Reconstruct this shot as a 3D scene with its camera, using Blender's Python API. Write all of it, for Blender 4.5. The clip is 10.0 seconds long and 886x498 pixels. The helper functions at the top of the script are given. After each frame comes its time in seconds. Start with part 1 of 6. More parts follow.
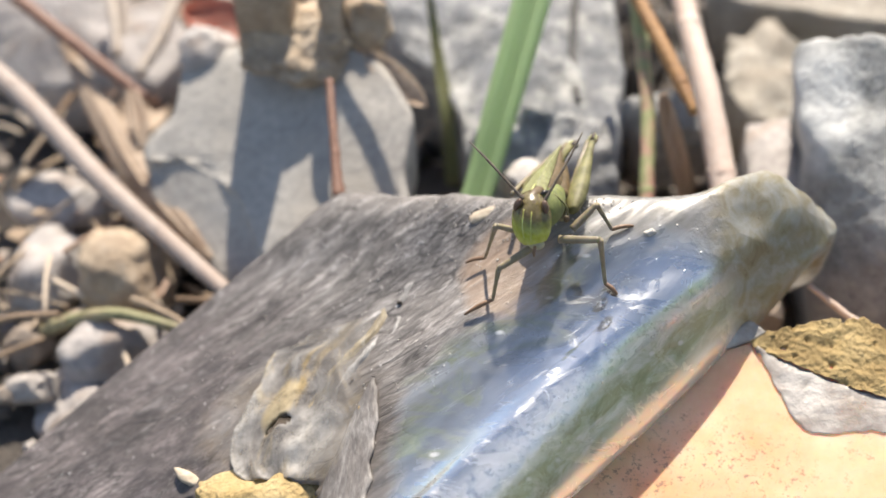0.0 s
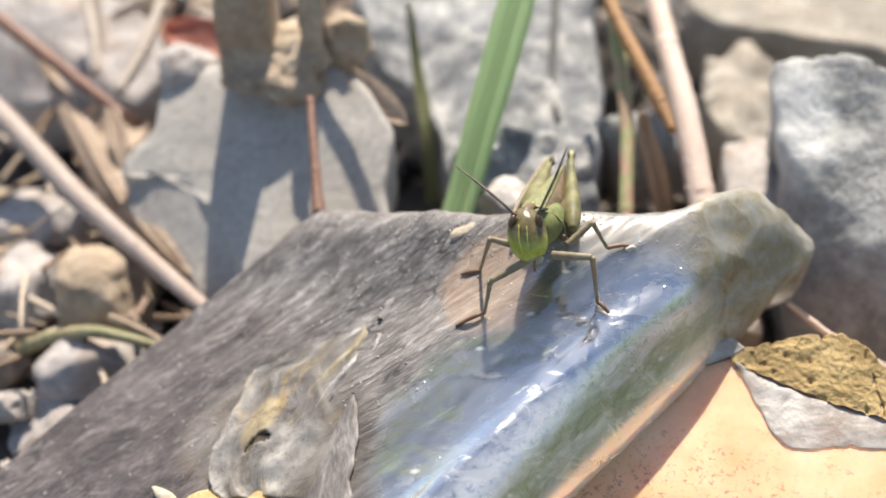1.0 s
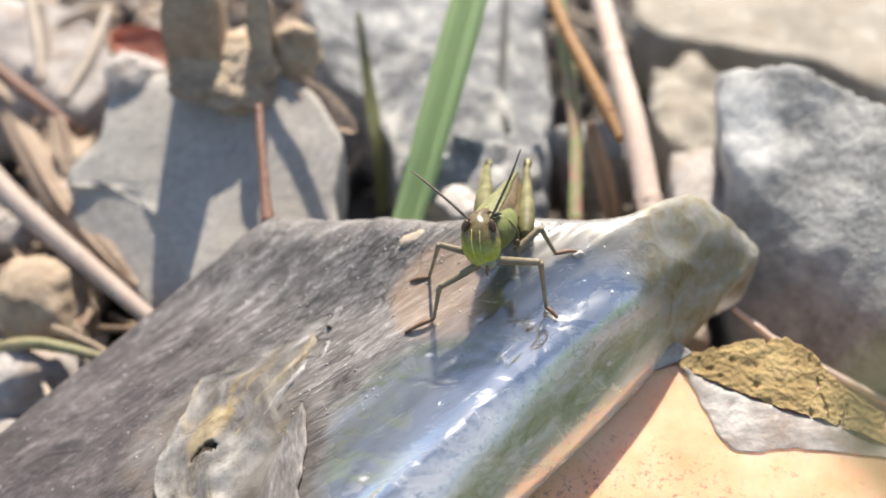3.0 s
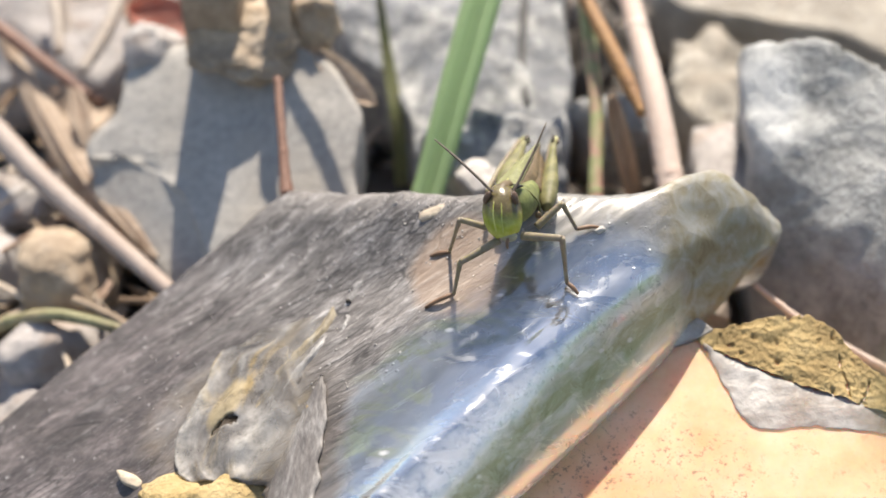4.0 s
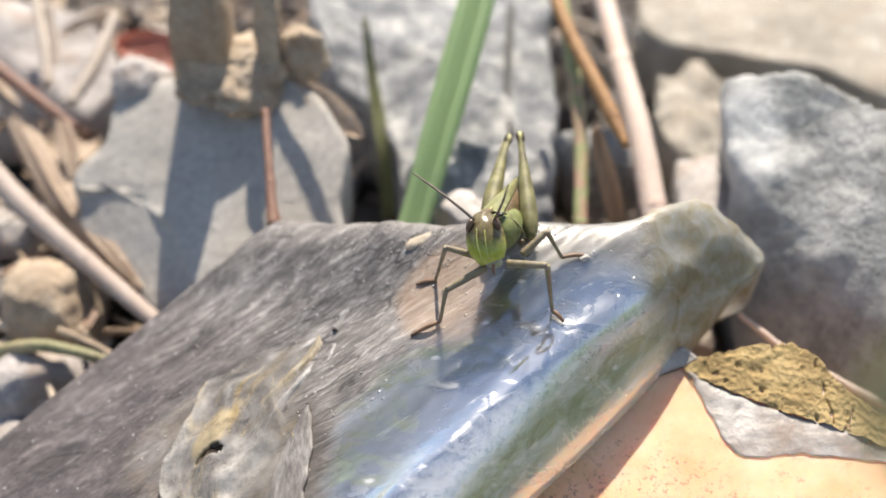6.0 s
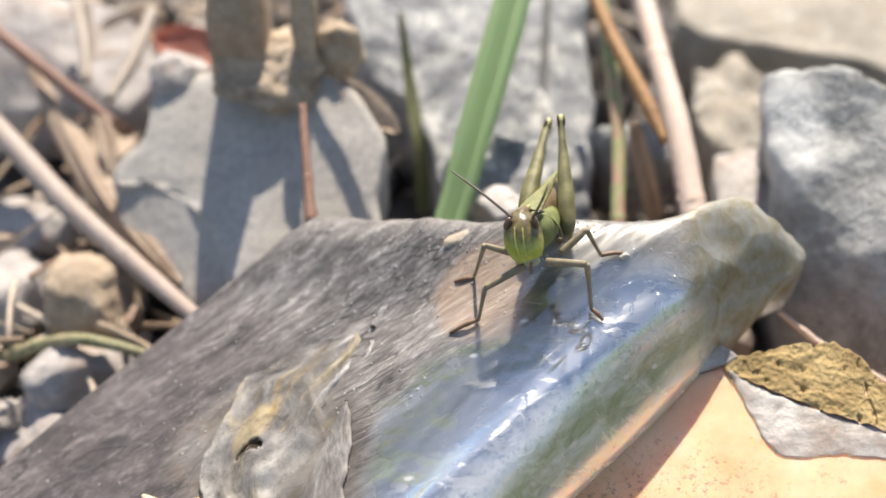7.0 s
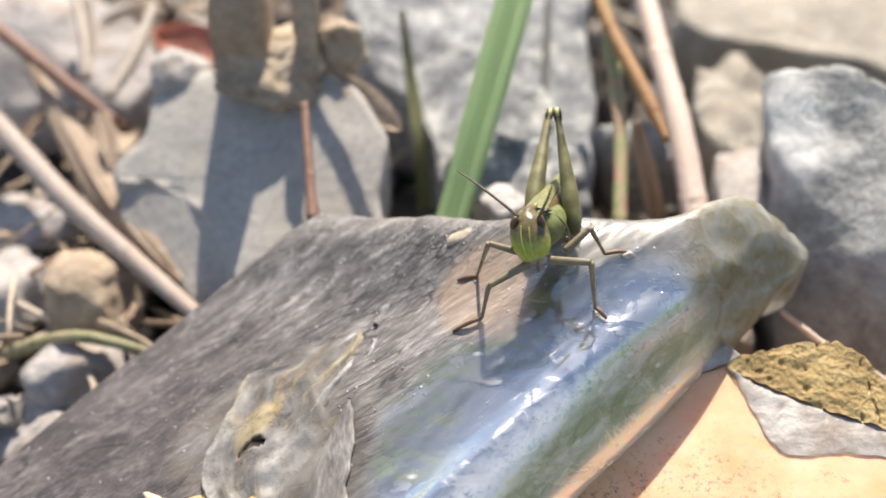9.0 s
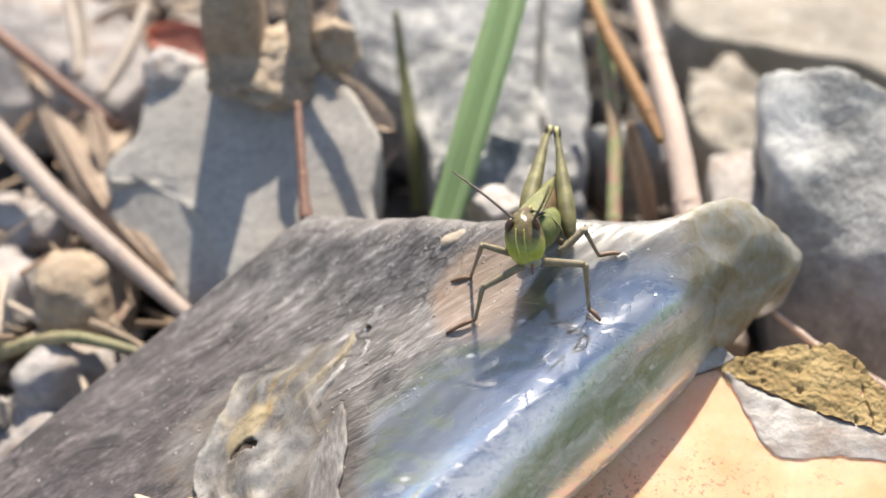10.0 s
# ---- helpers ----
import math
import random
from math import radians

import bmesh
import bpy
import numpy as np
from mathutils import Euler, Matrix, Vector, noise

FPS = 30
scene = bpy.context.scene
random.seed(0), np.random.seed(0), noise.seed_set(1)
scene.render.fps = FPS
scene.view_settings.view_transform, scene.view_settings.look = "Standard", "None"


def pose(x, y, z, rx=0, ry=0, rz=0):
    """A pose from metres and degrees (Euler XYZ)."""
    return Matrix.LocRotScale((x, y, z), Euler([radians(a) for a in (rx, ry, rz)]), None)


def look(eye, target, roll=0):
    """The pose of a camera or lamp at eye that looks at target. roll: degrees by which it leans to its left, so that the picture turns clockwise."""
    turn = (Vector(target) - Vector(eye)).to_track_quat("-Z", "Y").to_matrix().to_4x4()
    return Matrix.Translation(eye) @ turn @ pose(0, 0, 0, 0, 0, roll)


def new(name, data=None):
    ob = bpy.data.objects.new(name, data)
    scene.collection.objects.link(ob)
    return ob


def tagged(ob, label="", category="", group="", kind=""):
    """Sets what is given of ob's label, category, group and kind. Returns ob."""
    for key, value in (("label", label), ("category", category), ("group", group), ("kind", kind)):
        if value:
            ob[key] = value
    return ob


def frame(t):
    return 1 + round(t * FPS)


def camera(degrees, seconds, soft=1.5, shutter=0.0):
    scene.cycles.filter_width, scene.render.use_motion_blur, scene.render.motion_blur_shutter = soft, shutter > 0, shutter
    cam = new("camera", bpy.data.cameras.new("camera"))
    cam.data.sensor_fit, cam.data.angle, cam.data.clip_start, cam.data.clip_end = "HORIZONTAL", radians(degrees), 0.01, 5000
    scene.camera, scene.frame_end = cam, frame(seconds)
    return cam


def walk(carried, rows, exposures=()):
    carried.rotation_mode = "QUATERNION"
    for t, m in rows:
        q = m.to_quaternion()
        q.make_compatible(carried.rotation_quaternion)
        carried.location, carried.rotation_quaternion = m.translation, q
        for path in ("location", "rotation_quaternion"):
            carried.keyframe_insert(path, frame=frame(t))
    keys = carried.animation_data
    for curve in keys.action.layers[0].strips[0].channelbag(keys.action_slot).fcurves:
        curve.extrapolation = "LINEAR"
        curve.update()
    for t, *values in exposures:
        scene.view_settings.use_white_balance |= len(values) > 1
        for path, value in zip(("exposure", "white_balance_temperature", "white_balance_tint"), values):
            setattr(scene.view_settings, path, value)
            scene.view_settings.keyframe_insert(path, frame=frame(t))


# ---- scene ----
# A grasshopper on a crushed grey plastic tube among stones; sizes below are in millimetres, scaled by MM.
MM = 0.001

# ---- camera ----
cam = camera(48, 10.0, soft=1.65)
cam.data.dof.use_dof = True
cam.data.dof.focus_distance = 0.081
cam.data.dof.aperture_fstop = 18.5
walk(cam, [
    (0.0, pose(-0.00044, 0.00016, 0.08116, 48.218, 2.874, 3.296)),
    (0.2, pose(-0.00048, 0.00006, 0.08100, 48.243, 2.711, 2.704)),
    (0.3, pose(-0.00051, 0.00002, 0.08093, 48.489, 2.630, 2.584)),
    (0.4, pose(-0.00053, -0.00003, 0.08085, 48.400, 2.548, 2.370)),
    (0.5, pose(-0.00055, -0.00008, 0.08077, 48.467, 2.467, 2.709)),
    (0.6, pose(-0.00055, -0.00010, 0.08076, 48.972, 2.386, 3.245)),
    (0.7, pose(-0.00056, -0.00012, 0.08076, 49.028, 2.306, 3.366)),
    (0.8, pose(-0.00056, -0.00014, 0.08075, 49.263, 2.225, 3.258)),
    (0.9, pose(-0.00057, -0.00016, 0.08075, 49.495, 2.145, 3.104)),
    (1.0, pose(-0.00057, -0.00018, 0.08074, 49.470, 2.064, 2.411)),
    (1.1, pose(-0.00069, -0.00019, 0.08079, 49.476, 2.007, 1.660)),
    (1.2, pose(-0.00081, -0.00020, 0.08084, 49.330, 1.949, 1.286)),
    (1.3, pose(-0.00092, -0.00021, 0.08090, 49.325, 1.892, 1.417)),
    (1.4, pose(-0.00104, -0.00022, 0.08095, 49.616, 1.834, 1.963)),
    (1.5, pose(-0.00116, -0.00023, 0.08100, 49.763, 1.777, 2.071)),
    (1.6, pose(-0.00100, -0.00023, 0.08096, 50.087, 1.592, 2.468)),
    (1.7, pose(-0.00084, -0.00023, 0.08093, 50.107, 1.406, 2.381)),
    (1.8, pose(-0.00069, -0.00023, 0.08089, 50.115, 1.221, 1.699)),
    (1.9, pose(-0.00053, -0.00023, 0.08086, 50.136, 1.035, 1.203)),
    (2.0, pose(-0.00037, -0.00023, 0.08082, 50.272, 0.850, 0.965)),
    (2.1, pose(-0.00037, -0.00026, 0.08082, 50.619, 0.748, 0.949)),
    (2.2, pose(-0.00037, -0.00028, 0.08082, 50.679, 0.645, 0.728)),
    (3.3, pose(-0.00005, -0.00068, 0.07978, 49.898, 0.540, 0.259)),
    (3.4, pose(-0.00059, -0.00029, 0.08007, 49.390, 0.689, 1.070)),
    (3.5, pose(-0.00114, 0.00010, 0.08036, 48.928, 0.837, 1.055)),
    (3.6, pose(-0.00104, 0.00005, 0.08029, 48.795, 0.831, 1.451)),
    (3.7, pose(-0.00095, 0.00001, 0.08021, 48.782, 0.826, 1.406)),
    (3.8, pose(-0.00085, -0.00004, 0.08014, 48.618, 0.820, 1.542)),
    (3.9, pose(-0.00076, -0.00008, 0.08006, 48.775, 0.815, 1.589)),
    (4.0, pose(-0.00066, -0.00013, 0.07999, 48.717, 0.809, 1.104)),
    (4.1, pose(-0.00053, -0.00010, 0.07999, 48.670, 0.647, 0.822)),
    (4.2, pose(-0.00040, -0.00008, 0.07999, 48.414, 0.485, 0.507)),
    (4.3, pose(-0.00026, -0.00005, 0.08000, 48.396, 0.324, 0.286)),
    (4.4, pose(-0.00013, -0.00003, 0.08000, 48.021, 0.162, -0.254)),
    (4.5, pose(0.00000, -0.00000, 0.08000, 48.000, -0.000, 0.000)),
    (4.6, pose(-0.00019, 0.00003, 0.08013, 47.930, 0.029, 0.272)),
    (4.7, pose(-0.00038, 0.00006, 0.08025, 48.005, 0.059, 0.478)),
    (4.8, pose(-0.00056, 0.00008, 0.08038, 48.225, 0.088, 0.868)),
    (4.9, pose(-0.00075, 0.00011, 0.08050, 48.179, 0.118, 0.803)),
    (5.0, pose(-0.00094, 0.00014, 0.08063, 48.451, 0.147, 0.622)),
    (5.2, pose(-0.00059, -0.00034, 0.08075, 49.039, 0.026, 0.236)),
    (6.3, pose(-0.00058, -0.00107, 0.07938, 51.165, 0.831, 0.948)),
    (6.4, pose(-0.00091, -0.00064, 0.07972, 50.257, 1.100, 1.713)),
    (6.5, pose(-0.00123, -0.00022, 0.08005, 49.809, 1.368, 1.693)),
    (6.6, pose(-0.00126, -0.00029, 0.08007, 49.552, 1.355, 2.018)),
    (6.7, pose(-0.00129, -0.00036, 0.08008, 49.547, 1.342, 1.636)),
    (6.8, pose(-0.00131, -0.00042, 0.08010, 49.752, 1.329, 1.437)),
    (6.9, pose(-0.00134, -0.00049, 0.08011, 49.870, 1.316, 1.828)),
    (7.0, pose(-0.00137, -0.00056, 0.08013, 50.333, 1.303, 1.900)),
    (7.1, pose(-0.00109, -0.00061, 0.08001, 50.725, 1.141, 1.767)),
    (7.2, pose(-0.00082, -0.00065, 0.07989, 50.996, 0.979, 1.629)),
    (7.3, pose(-0.00054, -0.00070, 0.07978, 51.123, 0.816, 1.311)),
    (7.4, pose(-0.00027, -0.00074, 0.07966, 50.937, 0.654, 0.767)),
    (7.5, pose(0.00001, -0.00079, 0.07954, 50.805, 0.492, 0.916)),
    (7.6, pose(-0.00008, -0.00075, 0.07948, 50.339, 0.570, -0.012)),
    (7.7, pose(-0.00016, -0.00072, 0.07943, 49.977, 0.648, -0.070)),
    (7.8, pose(-0.00025, -0.00068, 0.07937, 49.545, 0.727, 0.545)),
    (7.9, pose(-0.00033, -0.00065, 0.07932, 49.481, 0.805, 0.895)),
    (8.0, pose(-0.00042, -0.00061, 0.07926, 49.088, 0.883, 1.391)),
    (8.1, pose(-0.00061, -0.00058, 0.07947, 48.949, 1.026, 1.426)),
    (8.2, pose(-0.00079, -0.00055, 0.07968, 48.870, 1.168, 1.973)),
    (8.3, pose(-0.00098, -0.00052, 0.07990, 48.725, 1.311, 2.068)),
    (8.4, pose(-0.00116, -0.00049, 0.08011, 48.950, 1.453, 2.302)),
    (8.5, pose(-0.00135, -0.00046, 0.08032, 49.129, 1.596, 2.337)),
    (8.6, pose(-0.00148, -0.00048, 0.08024, 49.618, 1.479, 2.543)),
    (8.7, pose(-0.00161, -0.00050, 0.08016, 49.799, 1.363, 2.092)),
    (8.8, pose(-0.00173, -0.00051, 0.08009, 50.003, 1.246, 1.506)),
    (8.9, pose(-0.00186, -0.00053, 0.08001, 49.902, 1.130, 1.236)),
    (9.0, pose(-0.00199, -0.00055, 0.07993, 50.307, 1.013, 1.852)),
    (9.1, pose(-0.00184, -0.00055, 0.07981, 50.630, 0.881, 2.644)),
    (9.2, pose(-0.00169, -0.00056, 0.07969, 50.951, 0.750, 2.550)),
    (9.3, pose(-0.00153, -0.00056, 0.07957, 50.900, 0.618, 2.228)),
    (9.4, pose(-0.00138, -0.00057, 0.07945, 51.005, 0.487, 1.324)),
    (9.5, pose(-0.00123, -0.00057, 0.07933, 50.840, 0.355, 1.095)),
    (9.6, pose(-0.00140, -0.00049, 0.07943, 50.652, 0.414, 0.796)),
    (9.7, pose(-0.00157, -0.00041, 0.07954, 50.458, 0.473, 0.677)),
    (9.8, pose(-0.00174, -0.00034, 0.07964, 50.435, 0.532, 0.650)),
    (9.9, pose(-0.00191, -0.00026, 0.07975, 50.198, 0.591, 0.847)),
    (10.0, pose(-0.00208, -0.00018, 0.07985, 50.266, 0.650, 1.607)),
], [(0.0, 0.77, 6750, 10), (10.0, 0.77, 6750, 10)])

# ---- light ----
SUN_EL, SUN_AZ = radians(52), radians(4)      # azimuth from +y, towards +x
sun_dir = Vector((math.sin(SUN_AZ) * math.cos(SUN_EL), math.cos(SUN_AZ) * math.cos(SUN_EL), math.sin(SUN_EL)))
world = bpy.data.worlds.new("sky")
scene.world = world
world.use_nodes = True
sky = world.node_tree.nodes.new("ShaderNodeTexSky")
sky.sky_type = "NISHITA"
sky.sun_disc = False
sky.sun_elevation = SUN_EL
sky.sun_rotation = SUN_AZ
sky.dust_density = 0.7
sky.ozone_density = 1.0
back = world.node_tree.nodes["Background"]
back.inputs["Strength"].default_value = 0.097
haze = world.node_tree.nodes.new("ShaderNodeHueSaturation")
haze.inputs["Saturation"].default_value = 0.88
world.node_tree.links.new(sky.outputs["Color"], haze.inputs["Color"])
world.node_tree.links.new(haze.outputs["Color"], back.inputs["Color"])
sun = new("sun", bpy.data.lights.new("sun", "SUN"))
sun.data.energy = 4.8
sun.data.angle = radians(0.6)
sun.data.color = (1.0, 0.915, 0.80)
sun.matrix_world = look(sun_dir * 2, (0, 0, 0))


# ---- material helpers ----
class Shader:
    """A short way to write node materials; sizes in millimetres."""

    def __init__(self, name, **settings):
        self.mat = bpy.data.materials.new(name)
        self.mat.use_nodes = True
        self.nodes, self.links = self.mat.node_tree.nodes, self.mat.node_tree.links
        self.bsdf = self.nodes["Principled BSDF"]
        self.coord = self.nodes.new("ShaderNodeTexCoord").outputs["Object"]
        self.info = self.nodes.new("ShaderNodeObjectInfo")
        for key, value in settings.items():
            self.set(key.replace("_", " "), value)

    def put(self, socket, value):
        if hasattr(value, "is_linked"):
            self.links.new(value, socket)
        elif isinstance(value, tuple) and len(value) == 3 and socket.type == "RGBA":
            socket.default_value = (*value, 1)
        else:
            socket.default_value = value

    def set(self, key, value):
        self.put(self.bsdf.inputs[key], value)
        return self

    def space(self, stretch=(1, 1, 1), turn=(0, 0, 0), shift=True):
        """Object coordinates, turned and stretched, with a shift of its own for each object."""
        node = self.nodes.new("ShaderNodeMapping")
        node.inputs["Scale"].default_value = stretch
        node.inputs["Rotation"].default_value = [radians(a) for a in turn]
        self.links.new(self.coord, node.inputs["Vector"])
        if shift:
            vary = self.nodes.new("ShaderNodeVectorMath")
            vary.operation = "MULTIPLY_ADD"
            vary.inputs[0].default_value = (1, 1.7, 2.3)
            self.links.new(self.info.outputs["Random"], vary.inputs[1])
            self.links.new(node.outputs["Vector"], vary.inputs[2])
            return vary.outputs["Vector"]
        return node.outputs["Vector"]

    def noise(self, size, detail=4.0, rough=0.6, space=None, distort=0.0):
        node = self.nodes.new("ShaderNodeTexNoise")
        node.inputs["Scale"].default_value = 1 / (size * MM)
        node.inputs["Detail"].default_value = detail
        node.inputs["Roughness"].default_value = rough
        node.inputs["Distortion"].default_value = distort
        self.links.new(space or self.space(), node.inputs["Vector"])
        return node.outputs["Fac"]

    def cells(self, size, space=None, feature="F1"):
        node = self.nodes.new("ShaderNodeTexVoronoi")
        node.feature = feature
        node.inputs["Scale"].default_value = 1 / (size * MM)
        self.links.new(space or self.space(), node.inputs["Vector"])
        return node.outputs["Distance"]

    def ramp(self, fac, *stops):
        node = self.nodes.new("ShaderNodeValToRGB")
        band = node.color_ramp.elements
        while len(band) < len(stops):
            band.new(0.5)
        for e, (place, colour) in zip(band, stops):
            e.position = place
            e.color = (*colour, 1) if isinstance(colour, tuple) else (colour, colour, colour, 1)
        self.links.new(fac, node.inputs["Fac"])
        return node.outputs["Color"]

    def mix(self, fac, a, b, blend="MIX"):
        node = self.nodes.new("ShaderNodeMix")
        node.data_type = "RGBA"
        node.blend_type = blend
        for socket, value in ((node.inputs["Factor"], fac), (node.inputs[6], a), (node.inputs[7], b)):
            self.put(socket, value)
        return node.outputs[2]

    def math(self, how, a, b=0.0, clamp=False):
        node = self.nodes.new("ShaderNodeMath")
        node.operation = how
        node.use_clamp = clamp
        self.put(node.inputs[0], a)
        self.put(node.inputs[1], b)
        return node.outputs[0]

    def along(self, direction, origin):
        """Millimetres from origin along a direction, in object space."""
        shift = self.nodes.new("ShaderNodeVectorMath")
        shift.operation = "SUBTRACT"
        shift.inputs[1].default_value = [c * MM for c in origin]
        dot = self.nodes.new("ShaderNodeVectorMath")
        dot.operation = "DOT_PRODUCT"
        dot.inputs[1].default_value = [c / MM for c in Vector(direction).normalized()]
        self.links.new(self.coord, shift.inputs[0])
        self.links.new(shift.outputs["Vector"], dot.inputs[0])
        return dot.outputs["Value"]

    def near(self, origin, radius, stretch=(1, 1, 1)):
        """One at a place, falling to nought at the radius (millimetres)."""
        m = self.nodes.new("ShaderNodeMapping")
        m.vector_type = "TEXTURE"
        m.inputs["Location"].default_value = [c * MM for c in origin]
        m.inputs["Scale"].default_value = [c * radius * MM for c in stretch]
        self.links.new(self.coord, m.inputs["Vector"])
        g = self.nodes.new("ShaderNodeTexGradient")
        g.gradient_type = "SPHERICAL"
        self.links.new(m.outputs["Vector"], g.inputs["Vector"])
        return g.outputs["Fac"]

    def bump(self, height, mm, strength=1.0):
        node = self.nodes.new("ShaderNodeBump")
        node.inputs["Strength"].default_value = strength
        node.inputs["Distance"].default_value = mm * MM
        self.links.new(height, node.inputs["Height"])
        old = self.bsdf.inputs["Normal"]
        if old.is_linked:
            self.links.new(old.links[0].from_socket, node.inputs["Normal"])
        self.links.new(node.outputs["Normal"], old)
        return self


def stone(name, dark, light, tint, grain=1.2, patch=9, spots=0.0, bump=0.5, lines=None, edge=(0.53, 0.64)):
    s = Shader(name)
    body = s.ramp(s.noise(patch, 5, 0.65), (0.3, dark), (0.68, light))
    fine = s.ramp(s.noise(grain, 6, 0.75), (0.3, 0.55), (0.7, 1.3))
    colour = s.mix(0.8, body, fine, "MULTIPLY")
    stain_or_reflection = s.ramp(s.noise(patch * 0.8, 3, 0.5, s.space((1, 1.4, 0.8), (20, 40, 10))), (0.52, 0.0), (0.66, 1.0))
    colour = s.mix(s.math("MULTIPLY", stain_or_reflection, 0.7), colour, tint)
    if spots:
        pale = s.ramp(s.noise(patch * 0.5, 6, 0.75, s.space((1.1, 0.9, 1.3), (70, 10, 0))), (edge[0], 0.0), (edge[1], 1.0))
        colour = s.mix(s.math("MULTIPLY", pale, spots), colour, (0.66, 0.65, 0.62))
    s.set("Base Color", colour).set("Roughness", s.ramp(s.noise(grain * 2, 3), (0.3, 0.6), (0.7, 0.95)))
    if lines:
        s.bump(s.noise(lines, 5, 0.7, s.space((0.25, 1, 1), (15, 35, 20))), 0.5, 0.5)
    s.bump(s.noise(patch * 0.4, 5, 0.7), bump * 2, 0.6)
    s.bump(s.noise(grain * 0.6, 4, 0.8), bump * 0.4, 0.6)
    return s.mat


def straw(name, dark, light, tint, wide=0.5, rough=0.6, through_light=0.0):
    s = Shader(name)
    fibre = s.noise(wide, 5, 0.7, s.space((1, 1, 0.06)))
    body = s.ramp(fibre, (0.3, dark), (0.7, light))
    colour = s.mix(s.ramp(s.noise(6, 4, 0.6), (0.48, 0.0), (0.62, 0.8)), body, tint)
    s.set("Base Color", colour).set("Roughness", rough)
    s.bump(fibre, 0.15, 0.6)
    if through_light:
        s.set("Transmission Weight", 0.0)
        leaf = s.nodes.new("ShaderNodeBsdfTranslucent")
        mix = s.nodes.new("ShaderNodeMixShader")
        mix.inputs[0].default_value = through_light
        s.links.new(colour, leaf.inputs["Color"])
        s.links.new(s.bsdf.outputs[0], mix.inputs[1])
        s.links.new(leaf.outputs[0], mix.inputs[2])
        s.links.new(mix.outputs[0], s.nodes["Material Output"].inputs["Surface"])
    return s.mat


def mineral_boulder():
    """Grey stone with one large white mineral vein and smaller pale patches."""
    s = Shader("boulder")
    body = s.ramp(s.noise(11, 5, 0.65), (0.3, (0.15, 0.154, 0.152)), (0.68, (0.31, 0.315, 0.31)))
    colour = s.mix(0.8, body, s.ramp(s.noise(0.8, 6, 0.75), (0.3, 0.6), (0.7, 1.3)), "MULTIPLY")
    pale = s.ramp(s.noise(5, 6, 0.72, s.space((1.1, 0.9, 1.3), (70, 10, 0))), (0.45, 0.0), (0.68, 0.55))
    colour = s.mix(pale, colour, (0.42, 0.42, 0.41))
    vein = s.ramp(s.math("ADD", s.near(VEIN_AT, 6.5, (0.8, 1.25, 1.5)), s.math("MULTIPLY", s.noise(3.0, 6, 0.75), 1.1)), (0.48, 0.0), (1.0, 0.85))
    colour = s.mix(vein, colour, (0.70, 0.70, 0.68))
    s.set("Base Color", colour).set("Roughness", s.ramp(s.noise(1.6, 3), (0.3, 0.6), (0.7, 0.95)))
    s.bump(s.noise(4.5, 5, 0.7), 1.6, 0.6)
    s.bump(s.noise(0.6, 4, 0.8), 0.35, 0.6)
    return s.mat


# ---- materials ----
BOULDER_AT = (45, 92, 8)
VEIN_AT = (-14.2, -1.1, 12.8)
BOULDER = mineral_boulder()
SLATE = stone("slate", (0.35, 0.33, 0.305), (0.48, 0.455, 0.42), (0.41, 0.375, 0.33), 0.8, 14, 0.0, 0.25, lines=5)
GREY_ROCK = stone("grey_rock", (0.13, 0.138, 0.15), (0.31, 0.32, 0.34), (0.25, 0.25, 0.25), 0.9, 9, 0.85, 0.9, edge=(0.47, 0.66))
DARK_ROCK = stone("dark_rock", (0.15, 0.15, 0.15), (0.30, 0.295, 0.29), (0.25, 0.23, 0.21), 1.4, 13, 0.55, 0.6)
BEIGE_ROCK = stone("beige_rock", (0.31, 0.235, 0.165), (0.58, 0.46, 0.335), (0.30, 0.225, 0.16), 0.9, 7, 0.15, 0.6)
LILAC_ROCK = stone("lilac_rock", (0.29, 0.265, 0.255), (0.53, 0.49, 0.47), (0.34, 0.265, 0.215), 0.9, 8, 0.3, 0.5)
TAN_ROCK = stone("tan_rock", (0.26, 0.23, 0.19), (0.45, 0.405, 0.34), (0.34, 0.29, 0.23), 0.9, 9, 0.3, 0.6)
WHITE_ROCK = stone("white_rock", (0.52, 0.48, 0.44), (0.74, 0.70, 0.66), (0.55, 0.46, 0.38), 0.8, 6, 0.2, 0.4)
SOIL = stone("soil", (0.035, 0.03, 0.026), (0.12, 0.10, 0.085), (0.07, 0.05, 0.04), 1.0, 8, 0.0, 1.2)
STRAW = straw("dry_straw", (0.33, 0.27, 0.22), (0.56, 0.485, 0.41), (0.40, 0.32, 0.255))
LILAC_STRAW = straw("greyed_straw", (0.29, 0.23, 0.20), (0.47, 0.40, 0.355), (0.36, 0.28, 0.235))
PINK_STRAW = straw("pale_pink_straw", (0.62, 0.47, 0.39), (0.80, 0.67, 0.58), (0.70, 0.52, 0.43))
BROWN_STALK = straw("rusty_stalk", (0.24, 0.12, 0.05), (0.50, 0.27, 0.10), (0.30, 0.15, 0.07))
RED_STALK = straw("reddish_stalk", (0.17, 0.085, 0.06), (0.29, 0.16, 0.11), (0.2, 0.1, 0.07))
GREEN_PINK = straw("green_and_pink_stem", (0.22, 0.24, 0.10), (0.36, 0.38, 0.18), (0.50, 0.22, 0.20))
OLIVE_STEM = straw("olive_stem", (0.16, 0.16, 0.07), (0.36, 0.34, 0.20), (0.40, 0.32, 0.2))
GRASS = straw("green_grass", (0.40, 0.56, 0.28), (0.47, 0.63, 0.34), (0.44, 0.60, 0.31), 0.35, 0.4, 0.5)
